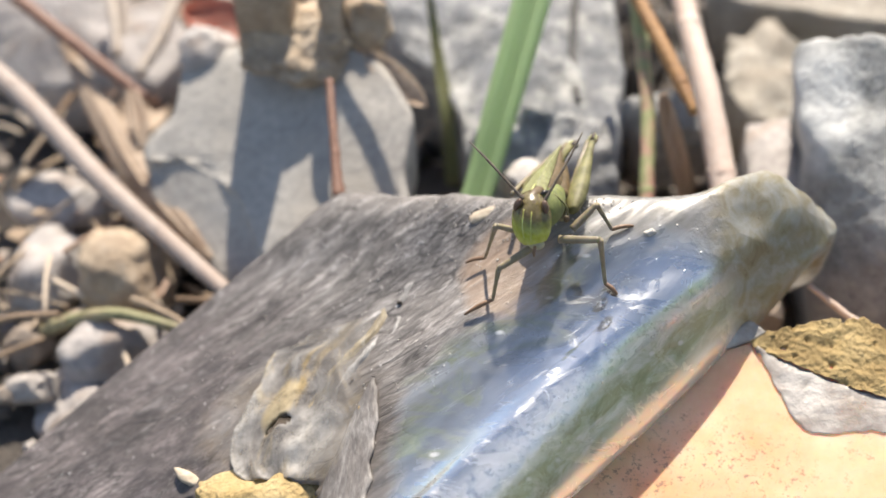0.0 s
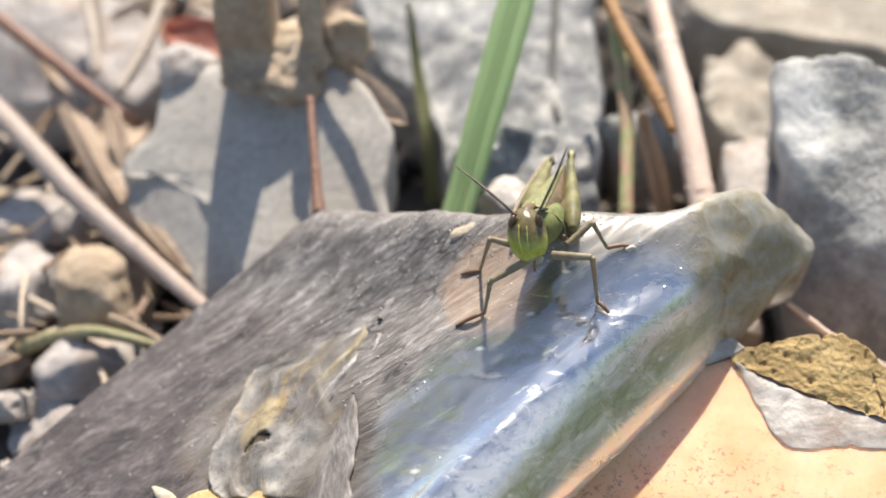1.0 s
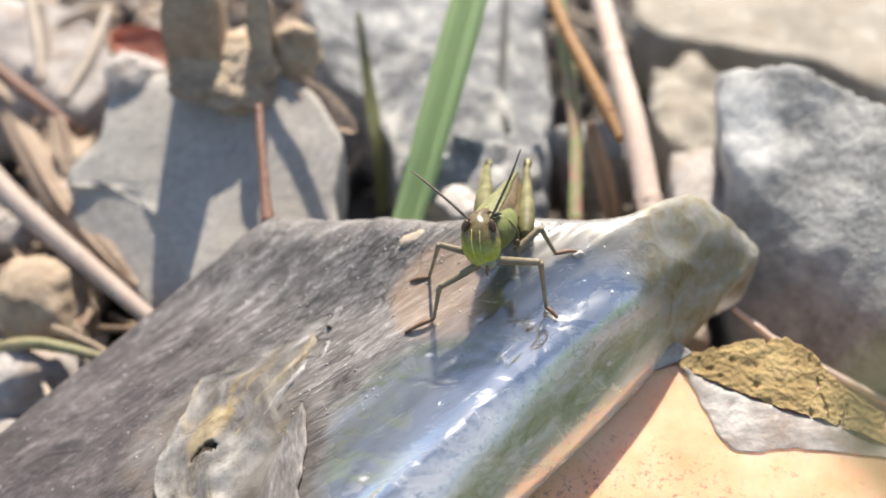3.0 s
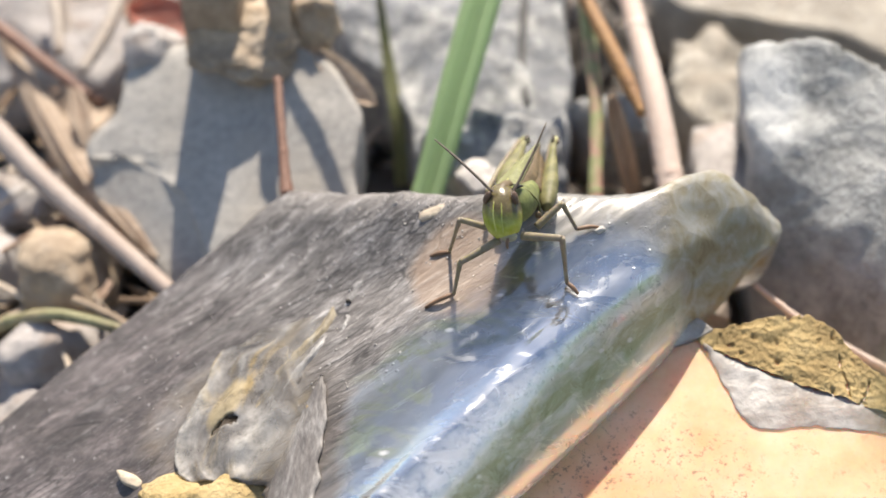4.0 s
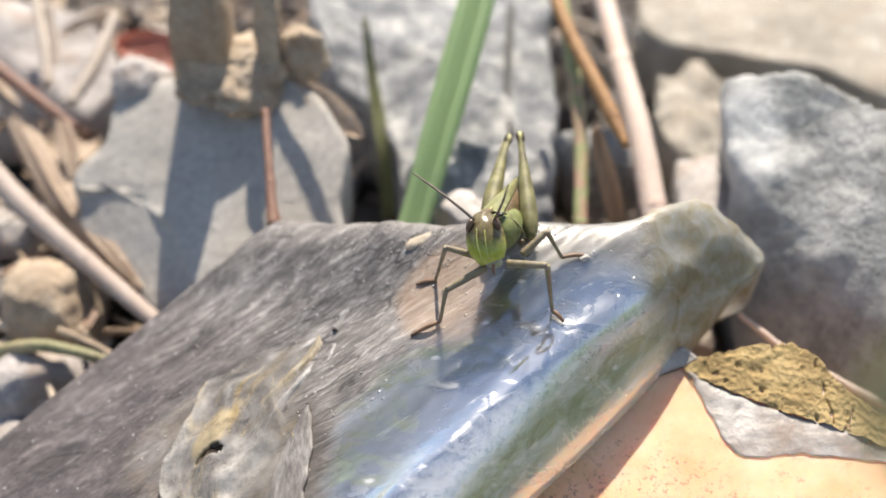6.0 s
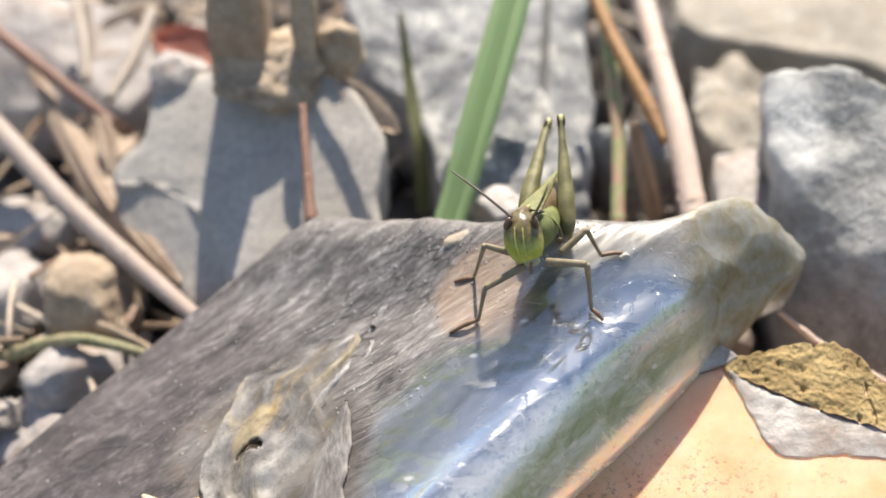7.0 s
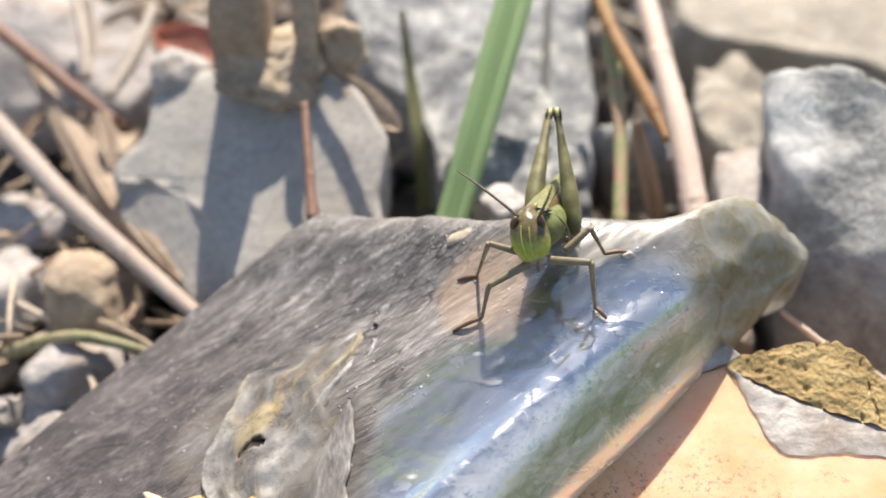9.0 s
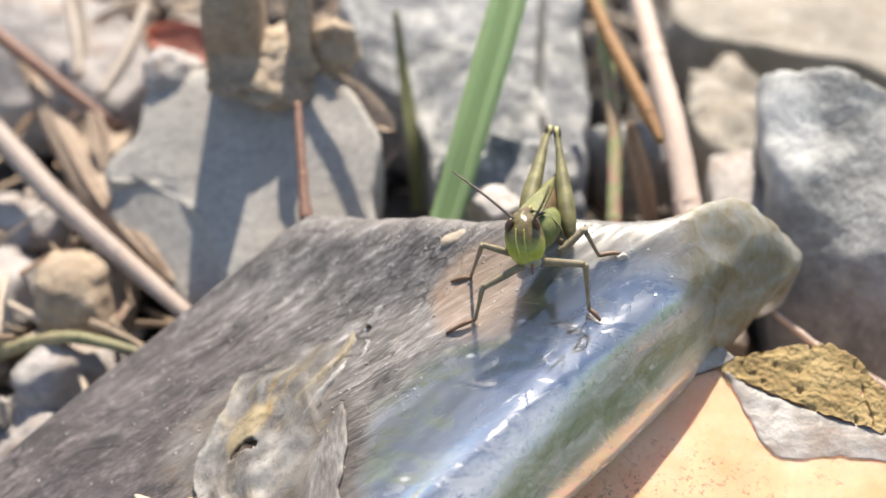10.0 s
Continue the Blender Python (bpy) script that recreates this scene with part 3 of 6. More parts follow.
MID_FACE = insect("face_ridge", (0.42, 0.45, 0.09), (0.54, 0.56, 0.19), 0.25, 0.4)
ANTENNA = insect("antenna_brown", (0.10, 0.075, 0.06), (0.20, 0.16, 0.12), 0.5)


# ---- mesh helpers ----
def mesh_from(bm, name, material, smooth=True):
    data = bpy.data.meshes.new(name)
    bmesh.ops.recalc_face_normals(bm, faces=bm.faces)
    bm.to_mesh(data)
    bm.free()
    data.transform(Matrix.Scale(MM, 4))
    data.materials.append(material)
    for p in data.polygons:
        p.use_smooth = smooth
    return data


def thing(name, bm, material, place=(0, 0, 0), smooth=True):
    """A mesh of its own, built round its origin (millimetres), set at a place."""
    ob = new(name, mesh_from(bm, name, material, smooth))
    ob.location = Vector(place) * MM
    return ob


def part(name, bm, material, parent, label="", smooth=True):
    ob = new(name, mesh_from(bm, name, material, smooth))
    ob.parent = parent
    return tagged(ob, label) if label else ob


def spline(points, n):
    """n + 1 points on a Catmull-Rom curve through the given ones."""
    p = np.array(points, float)
    ext = np.vstack([2 * p[0] - p[1], p, 2 * p[-1] - p[-2]])
    out = []
    for s in np.linspace(0, len(p) - 1, n + 1):
        k = min(int(s), len(p) - 2)
        t = s - k
        a, b, c, d = ext[k:k + 4]
        out.append(0.5 * (2 * b + (c - a) * t + (2 * a - 5 * b + 4 * c - d) * t * t + (3 * b - a - 3 * c + d) * t ** 3))
    return np.array(out)


def tube(path, radii, sides=8, steps=14, flat=1.0, facing=(0, 0, 1), rough=0.0, seed=0, bm=None):
    """A closed, tapered round rod along a curve; flat squeezes it across the facing side."""
    bm = bm or bmesh.new()
    line, size = spline(path, steps), spline([[r] for r in radii], steps)[:, 0]
    rings = []
    for i, (p, r) in enumerate(zip(line, size)):
        ahead = Vector(line[min(i + 1, steps)] - line[max(i - 1, 0)]).normalized()
        a = ahead.cross(Vector(facing))
        a = a.normalized() if a.length > 1e-4 else ahead.orthogonal().normalized()
        b = ahead.cross(a)
        ring = []
        for k in range(sides):
            w = 2 * math.pi * k / sides
            q = Vector(p) + a * (max(r, 0.02) * math.cos(w)) + b * (max(r, 0.02) * flat * math.sin(w))
            if rough:
                q += rough * noise.noise_vector(q * 0.8 + Vector((seed, 0, 0)))
            ring.append(bm.verts.new(q))
        rings.append(ring)
    for one, two in zip(rings, rings[1:]):
        for k in range(sides):
            bm.faces.new((one[k], one[(k + 1) % sides], two[(k + 1) % sides], two[k]))
    bm.faces.new(rings[0])
    bm.faces.new(reversed(rings[-1]))
    return bm


def ribbon(path, widths, facing, steps=24, fold=0.25, thick=0.25, twist=0.0):
    """A long leaf blade with a keel: two halves that meet at an angle, with thickness."""
    bm = bmesh.new()
    line, size = spline(path, steps), spline([[w] for w in widths], steps)[:, 0]
    rows = []
    for i, (p, w) in enumerate(zip(line, size)):
        ahead = Vector(line[min(i + 1, steps)] - line[max(i - 1, 0)]).normalized()
        face = Matrix.Rotation(twist * i / steps, 3, ahead) @ Vector(facing)
        side = ahead.cross(face).normalized()
        face = side.cross(ahead).normalized()
        row = []
        for depth in (0, -thick):
            for k in (-1, -0.55, -0.12, 0.0, 0.12, 0.55, 1):
                lift = fold * abs(k) * w * 0.5 + depth - (0.18 if k == 0 else 0)
                row.append(bm.verts.new(Vector(p) + side * (k * w / 2) + face * lift))
        rows.append(row)
    for a, b in zip(rows, rows[1:]):
        for k in range(6):
            bm.faces.new((a[k], a[k + 1], b[k + 1], b[k]))
            bm.faces.new((a[k + 8], a[k + 7], b[k + 7], b[k + 8]))
        bm.faces.new((a[0], b[0], b[7], a[7]))
        bm.faces.new((a[6], a[13], b[13], b[6]))
    return bm


def boulder(size, seed, cuts=9, rough=0.17, detail=4, flat=0.82):
    """An angular stone: a ball cut by random planes, then roughened."""
    rnd = random.Random(seed)
    planes = []
    for _ in range(cuts):
        n = Vector([rnd.gauss(0, 1) for _ in range(3)]).normalized()
        planes.append((n, rnd.uniform(flat - 0.22, flat + 0.08)))
    bm = bmesh.new()
    bmesh.ops.create_icosphere(bm, subdivisions=detail, radius=1)
    off = Vector((seed * 3.1, seed * 1.7, 0))
    for v in bm.verts:
        p = v.co.copy()
        for n, h in planes:
            over = p.dot(n) - h
            if over > 0:
                p -= n * over
        d = v.co.normalized()
        p += d * rough * (noise.noise(p * 1.6 + off) + 0.45 * noise.noise(p * 4.5 + off) + 0.2 * noise.noise(p * 12 + off))
        v.co = Vector((p.x * size[0], p.y * size[1], p.z * size[2]))
    return bm


def stone_thing(name, place, size, material, seed, label, category="stone", turn=(0, 0, 0), group="", **more):
    ob = thing(name, boulder(size, seed, **more), material, place)
    ob.rotation_euler = [radians(a) for a in turn]
    return tagged(ob, label, category, group)


# ---- ground ----
def make_ground():
    bm = bmesh.new()
    marks = np.concatenate([[-30000, -6000, -1500, -600], np.linspace(-260, 260, 131), [600, 1500, 6000, 30000]])
    grid = []
    for y in marks:
        row = []
        for x in marks:
            near = max(0.0, 1 - max(abs(x), abs(y - 60)) / 300)
            z = -3 + near * (3.0 * noise.noise(Vector((x, y, 0)) / 28) + 1.4 * noise.noise(Vector((x, y, 5)) / 8))
            row.append(bm.verts.new((x, y + 60, z)))
        grid.append(row)
    for a, b in zip(grid, grid[1:]):
        for k in range(len(marks) - 1):
            bm.faces.new((a[k], a[k + 1], b[k + 1], b[k]))
    return tagged(thing("ground", bm, SOIL), "dark crumbly soil between the stones", "ground", kind="structure")


make_ground()


# ---- the crushed plastic tube ----
FAR = [(-18.5, 78.05, 18.73), (-9.68, 72.9, 22.5), (-0.17, 68.95, 25.5), (8.17, 68.2, 26.2), (14.54, 68.19, 26.46), (21.14, 71.78, 25.97), (28.34, 72.78, 19.6), (28.0, 71.21, 17.11), (25.16, 72.05, 13.56)]
MIDDLE = [(-30.73, 71.42, 12.0), (-20.52, 68.52, 15.5), (-11.12, 63.09, 18.2), (-3.05, 60.53, 21.7), (5.41, 59.06, 22.8), (14.57, 61.86, 23.4), (21.05, 65.49, 19.6), (23.6, 66.9, 16.0), (21.9, 66.8, 11.5)]
NEAR = [(-42.83, 61.99, 6.0), (-30.84, 57.98, 10.0), (-21.52, 53.76, 13.6), (-12.08, 51.33, 16.6), (-4.15, 49.55, 18.8), (2.93, 51.88, 20.8), (9.18, 54.16, 18.2), (12.5, 55.1, 14.2), (10.8, 57.3, 9.6)]
OUTER = [(-55.55, 50.29, 1.0), (-41.21, 47.26, 4.0), (-30.32, 44.56, 7.5), (-19.7, 41.13, 11.5), (-13.75, 39.03, 15.0), (-8.38, 41.13, 17.6), (-1.96, 42.35, 15.0), (0.35, 43.59, 12.0), (-1.67, 44.46, 7.5)]
ROWS, COLS = 130, 170


def tube_grid():
    """The sheet's shape: curves across it at five stations, joined along its length, with creases."""
    back = [(x + 1.5, y + 4.0, z - 7.0) for x, y, z in FAR]
    stations = [spline(s, COLS) for s in (OUTER, NEAR, MIDDLE, FAR, back)]
    columns = [spline([s[k] for s in stations], ROWS) for k in range(COLS + 1)]
    g = np.array(columns).transpose(1, 0, 2)
    tear, end = AMBER_AT + TUBE_AT, END_AT + TUBE_AT
    for i in range(ROWS + 1):
        for k in range(COLS + 1):
            p = Vector(g[i, k])
            v = k / COLS
            q = Vector((p.x * 0.73 + p.y * 0.68, -p.x * 0.68 + p.y * 0.73, 0))
            soft = noise.noise(Vector((q.x / 22, q.y / 5, 1))) * 0.55 + noise.noise(Vector((q.x / 9, q.y / 2.2, 7))) * 0.28 + noise.noise(Vector((q.x / 4, q.y / 0.8, 12))) * 0.12
            rough = max(0.0, 1 - (p - tear).length / 13)
            fold = rough * (0.8 * (1 - abs(noise.noise(Vector((q.x / 7, q.y / 2.6, 3))) * 2.2)) - 0.3)
            lip = max(0.0, 1 - (p - end).length / 13) * (1.2 * noise.noise(p / 3.6) + 0.9 * (0.35 - abs(noise.noise(p / 2.6 + Vector((4, 0, 0))))))
            p.z += soft * (0.25 + 0.75 * min(1.0, max(0.0, (0.56 - v) / 0.12))) + fold + lip
            g[i, k] = p
    return g


def make_tube():
    root = tagged(new("plastic_tube"), "crushed grey translucent plastic tube, scuffed and dusty, glossy along its fold", "plastic waste")
    root.location = TUBE_AT * MM
    g = tube_grid()
    bm = bmesh.new()
    verts = [[bm.verts.new(Vector(c) - TUBE_AT) for c in row] for row in g]
    slit = Vector(HOLE_AT)
    for i in range(ROWS):
        for k in range(COLS):
            mid = Vector(g[i, k])
            a = mid - slit
            u = a.x * 0.98 + a.y * 0.15
            w = -a.x * 0.15 + a.y * 0.98
            if (u / 1.9) ** 2 + (w / 0.8) ** 2 < 1 + 0.5 * noise.noise(mid * 1.5):
                continue
            ragged = 1.0 * noise.noise(mid / 3) + 0.5 * noise.noise(mid)
            if BAY_LEFT + ragged < mid.x < BAY_RIGHT and mid.y < BAY_Y + ragged - 0.12 * (mid.x - BAY_RIGHT):
                continue
            bm.faces.new((verts[i][k], verts[i][k + 1], verts[i + 1][k + 1], verts[i + 1][k]))
    uv = bm.loops.layers.uv.new("sheet")
    spot = {verts[i][k]: (i / ROWS, k / COLS) for i in range(ROWS + 1) for k in range(COLS + 1)}
    for f in bm.faces:
        for c in f.loops:
            c[uv].uv = spot[c.vert]
    bmesh.ops.delete(bm, geom=[v for v in bm.verts if not v.link_faces], context="VERTS")
    wall = part("tube_wall", bm, PLASTIC, root)
    solid = wall.modifiers.new("thickness", "SOLIDIFY")
    solid.thickness, solid.offset = 0.5 * MM, -1
    return root, g


def tube_height(x, y):
    """The sheet's height at a place in plan, from its nearest upper point."""
    flat = TUBE_GRID.reshape(-1, 3)
    d = (flat[:, 0] - x) ** 2 + (flat[:, 1] - y) ** 2
    near = np.argpartition(d, 12)[:12]
    weight = 1 / (d[near] + 0.15)
    return float((flat[near, 2] * weight).sum() / weight.sum())


def make_flap(root):
    """Folded layers of film round the tear."""
    left = spline([(-19.4, 62.0, 0), (-20.6, 61.0, 0), (-22.9, 60.6, 0), (-23.5, 57.8, 0), (-24.4, 55.1, 0), (-25.3, 52.5, 0), (-24.9, 49.9, 0), (-23.7, 48.3, 0)], 70)
    right = spline([(-12.2, 62.4, 0), (-13.4, 59.4, 0), (-13.6, 56.8, 0), (-12.6, 53.4, 0), (-12.1, 51.2, 0), (-13.6, 48.6, 0), (-15.2, 46.8, 0)], 70)
    bm = bmesh.new()
    grid = []
    for i, (a, b) in enumerate(zip(left, right)):
        row = []
        low = min(1, i / 30)
        for k in range(61):
            u = k / 60
            q = Vector(a).lerp(Vector(b), u)
            sway = u + 0.10 * noise.noise(Vector((i * 0.04, u * 1.5, 2)))
            fold = 1 - 2 * abs((sway * 3.1 + 0.35 * math.sin(i * 0.05)) % 1.0 - 0.5)
            fold = fold * fold * (3 - 2 * fold)
            soft = noise.noise(Vector((i * 0.05, u * 3, 8)))
            edge = min(1, u * 7) * min(1, (1 - u) * 4) * low
            ragged = noise.noise(Vector((i * 0.3, u, 5))) * (0.35 if u < 0.05 else 0.0)
            q.x += ragged
            lip = 0.45 * max(0, 1 - u * 9) * low
            q.z = tube_height(q.x, q.y) + 0.28 + lip + edge * (0.30 * fold - 0.05 + 0.25 * soft + 0.22 * (0.4 - abs(noise.noise(Vector((i * 0.09, u * 9, 14)))))) - 0.2 * max(0, u - 0.9) / 0.1
            row.append(bm.verts.new(q - TUBE_AT))
        grid.append(row)
    for i in range(70):
        for k in range(60):
            d = Vector(grid[i][k].co) + TUBE_AT - Vector(HOLE_AT)
            if ((d.x * 0.99 + d.y * 0.1) / 1.35) ** 2 + ((d.y * 0.99 - d.x * 0.1 + 0.35 * (d.x / 1.35) ** 2) / 0.5) ** 2 < 1:
                continue
            bm.faces.new((grid[i][k], grid[i][k + 1], grid[i + 1][k + 1], grid[i + 1][k]))
    uv = bm.loops.layers.uv.new("sheet")
    spot = {grid[i][k]: (k / 60, i / 70) for i in range(71) for k in range(61)}
    for f in bm.faces:
        for c in f.loops:
            c[uv].uv = spot[c.vert]
    flap = part("torn_flap", bm, TORN, root, "torn, creased flap of cloudy amber film")
    solid = flap.modifiers.new("thickness", "SOLIDIFY")
    solid.thickness = 0.2 * MM


def make_tongue(root):
    """A narrow strip of the scuffed sheet that laps over the film beside the tear."""
    left = spline([(-12.9, 55.0), (-14.2, 52.0), (-15.2, 49.0), (-16.2, 46.6), (-16.5, 44.3), (-16.9, 41.9)], 50)
    right = spline([(-12.6, 55.1), (-12.0, 52.4), (-12.1, 49.3), (-12.1, 46.8), (-12.2, 44.6), (-12.5, 41.8)], 50)
    bm = bmesh.new()
    grid = []
    for i, (a, b) in enumerate(zip(left, right)):
        row = []
        for k in range(17):
            u = k / 16
            q = Vector((*a, 0)).lerp(Vector((*b, 0)), u)
            q.x += (0.45 * noise.noise(Vector((i * 0.16, 3, 1))) + 0.08 * noise.noise(Vector((i * 0.7, 3, 1)))) * u
            q.z = tube_height(q.x, q.y) + 0.24 + 0.22 * math.sin(math.pi * u) + 0.15 * noise.noise(Vector((u * 5, i * 0.06, 7)))
            row.append(bm.verts.new(q - TUBE_AT))
        grid.append(row)
    for a, b in zip(grid, grid[1:]):
        for k in range(16):
            bm.faces.new((a[k], a[k + 1], b[k + 1], b[k]))
    solid = part("strip", bm, STRIP, root, "dull brown-grey strip of scuffed plastic").modifiers.new("thickness", "SOLIDIFY")
    solid.thickness = 0.25 * MM


def sheet(one, two, steps, across, lift):
    """A grid between two plan curves, each point raised to lift(u, v, x, y)."""
    bm = bmesh.new()
    grid = []
    for i, (a, b) in enumerate(zip(spline(one, steps), spline(two, steps))):
        row = []
        for k in range(across + 1):
            q = Vector((*a, 0)).lerp(Vector((*b, 0)), k / across)
            q += 0.16 * noise.noise_vector(Vector((q.x * 1.3, q.y * 1.3, 4))) * (1 if 0 < i < steps else 0.3)
            q.z = lift(i / steps, k / across, q.x, q.y)
            row.append(bm.verts.new(q))
        grid.append(row)
    for a, b in zip(grid, grid[1:]):
        for k in range(across):
            bm.faces.new((a[k], a[k + 1], b[k + 1], b[k]))
    return bm


def make_folds(root):
    """Low soft folds of the film that run up from the tear, their edges sunk into the sheet."""
    for one, two, rise, material, label in (
            ([(-19.89, 53.37), (-18.24, 54.93), (-17.0, 57.28), (-15.25, 59.42), (-13.51, 61.71), (-12.51, 63.95)], [(-18.14, 52.55), (-16.98, 54.17), (-15.98, 56.41), (-14.35, 58.56), (-12.61, 60.7), (-11.74, 63.4)], 0.5, AMBER_FOLD, "amber-tinted fold of film running up from the tear"),
            ([(-17.62, 51.89), (-16.49, 54.11), (-15.72, 56.23), (-14.23, 58.55), (-12.6, 60.55)], [(-16.99, 51.65), (-15.73, 53.71), (-14.96, 55.68), (-13.46, 57.85), (-12.09, 60.04)], 0.45, PALE_FOLD, "pale ridge of film beside the amber fold"),
            ([(-12.01, 62.69), (-11.5, 63.52), (-11.01, 64.64), (-10.72, 65.19)], [(-11.09, 62.57), (-10.4, 63.52), (-9.84, 64.63), (-9.62, 65.19)], 0.25, PALE_FOLD, "small whitish fleck of film"),
            ([(-11.77, 59.55), (-11.52, 61.0), (-11.33, 62.31)], [(-11.32, 59.4), (-10.89, 60.77), (-10.66, 62.07)], 0.25, PALE_FOLD, "small whitish fleck of film")):
        def lift(u, v, x, y):
            hump = math.sin(math.pi * v) * math.sin(math.pi * min(1, 0.04 + u * 0.96)) ** 0.6
            return tube_height(x, y) - 0.15 + rise * hump * (1 + 0.5 * noise.noise(Vector((u * 6, v * 3, rise))))

        bm = sheet(one, two, 40, 10, lift)
        bmesh.ops.translate(bm, verts=bm.verts, vec=-TUBE_AT)
        part("fold", bm, material, root, label)


HOLE_AT = (-21.11, 52.67, 14.8)
BAY_LEFT, BAY_RIGHT, BAY_Y = -30.0, -17.0, 47.0
plastic_tube, TUBE_GRID = make_tube()
make_flap(plastic_tube)
make_tongue(plastic_tube)
make_folds(plastic_tube)

def crumb(name, place, size, material, label, category, seed, turn=0, tilt=(0, 0)):
    x, y, z = place
    ob = thing(name, boulder(size, seed, cuts=6, rough=0.18, detail=3), material, (x, y, z + size[2] * 0.6))
    ob.rotation_euler = (radians(tilt[0]), radians(tilt[1]), radians(turn))
    return tagged(ob, label, category)


crumb("seed_husk", (-3.42, 68.5, 23.85), (1.6, 0.7, 0.25), HUSK, "pale cream seed husk lying on the tube", "seed", 3, 12, (32, -14))
crumb("soil_crumb", (-11.14, 63.16, 18.13), (0.3, 0.2, 0.2), SOIL, "tiny dark soil crumb on the tube", "crumb", 5)
crumb("soil_crumb", (-14.78, 55.53, 16.21), (0.2, 0.45, 0.2), SOIL, "tiny dark soil crumb on the tube", "crumb", 6, -15)
crumb("soil_crumb", (-14.7, 56.48, 16.28), (0.18, 0.2, 0.15), SOIL, "tiny dark soil crumb on the tube", "crumb", 7)
crumb("sand_grain", (-13.56, 52.56, 16.19), (0.3, 0.3, 0.25), FOAM_CRUST, "tiny yellow sand grain on the tube", "grain", 8)
crumb("sand_grain", (10.57, 64.25, 25.44), (0.5, 0.35, 0.3), WHITE_ROCK, "tiny white grain on the tube", "grain", 9)
crumb("pebble", (-29.55, 50.42, 8.94), (1.5, 0.6, 0.45), HUSK, "small smooth beige pebble caught at the tube's torn edge", "pebble", 15, -30)

def make_specks():
    """Fine sand scattered on the sheet, thickest along its far edge."""
    rnd = random.Random(12)
    bm = bmesh.new()
    for _ in range(260):
        i = int(ROWS * (0.74 - 0.5 * rnd.random() ** 2.2))
        k = int(COLS * rnd.uniform(0.08, 0.42))
        r = rnd.uniform(0.035, 0.10)
        m = Matrix.LocRotScale(Vector(TUBE_GRID[i, k]) + Vector((0, 0, r * 0.5)), Euler((rnd.random() * 6, rnd.random() * 6, 0)), (r * 1.4, r, r * 0.8))
        bmesh.ops.create_icosphere(bm, subdivisions=1, radius=1, matrix=m)
    return tagged(thing("sand", bm, WHITE_ROCK, smooth=False), "fine pale sand grains scattered on the tube", "sand", kind="stuff")


make_specks()

# ---- foam under the tube ----
def foam_top(x, y):
    """The foam's upper face: a plane that dips towards the camera."""
    return 15.25 + 0.08 * (x - 20.12) + 0.33 * (y - 60.65)


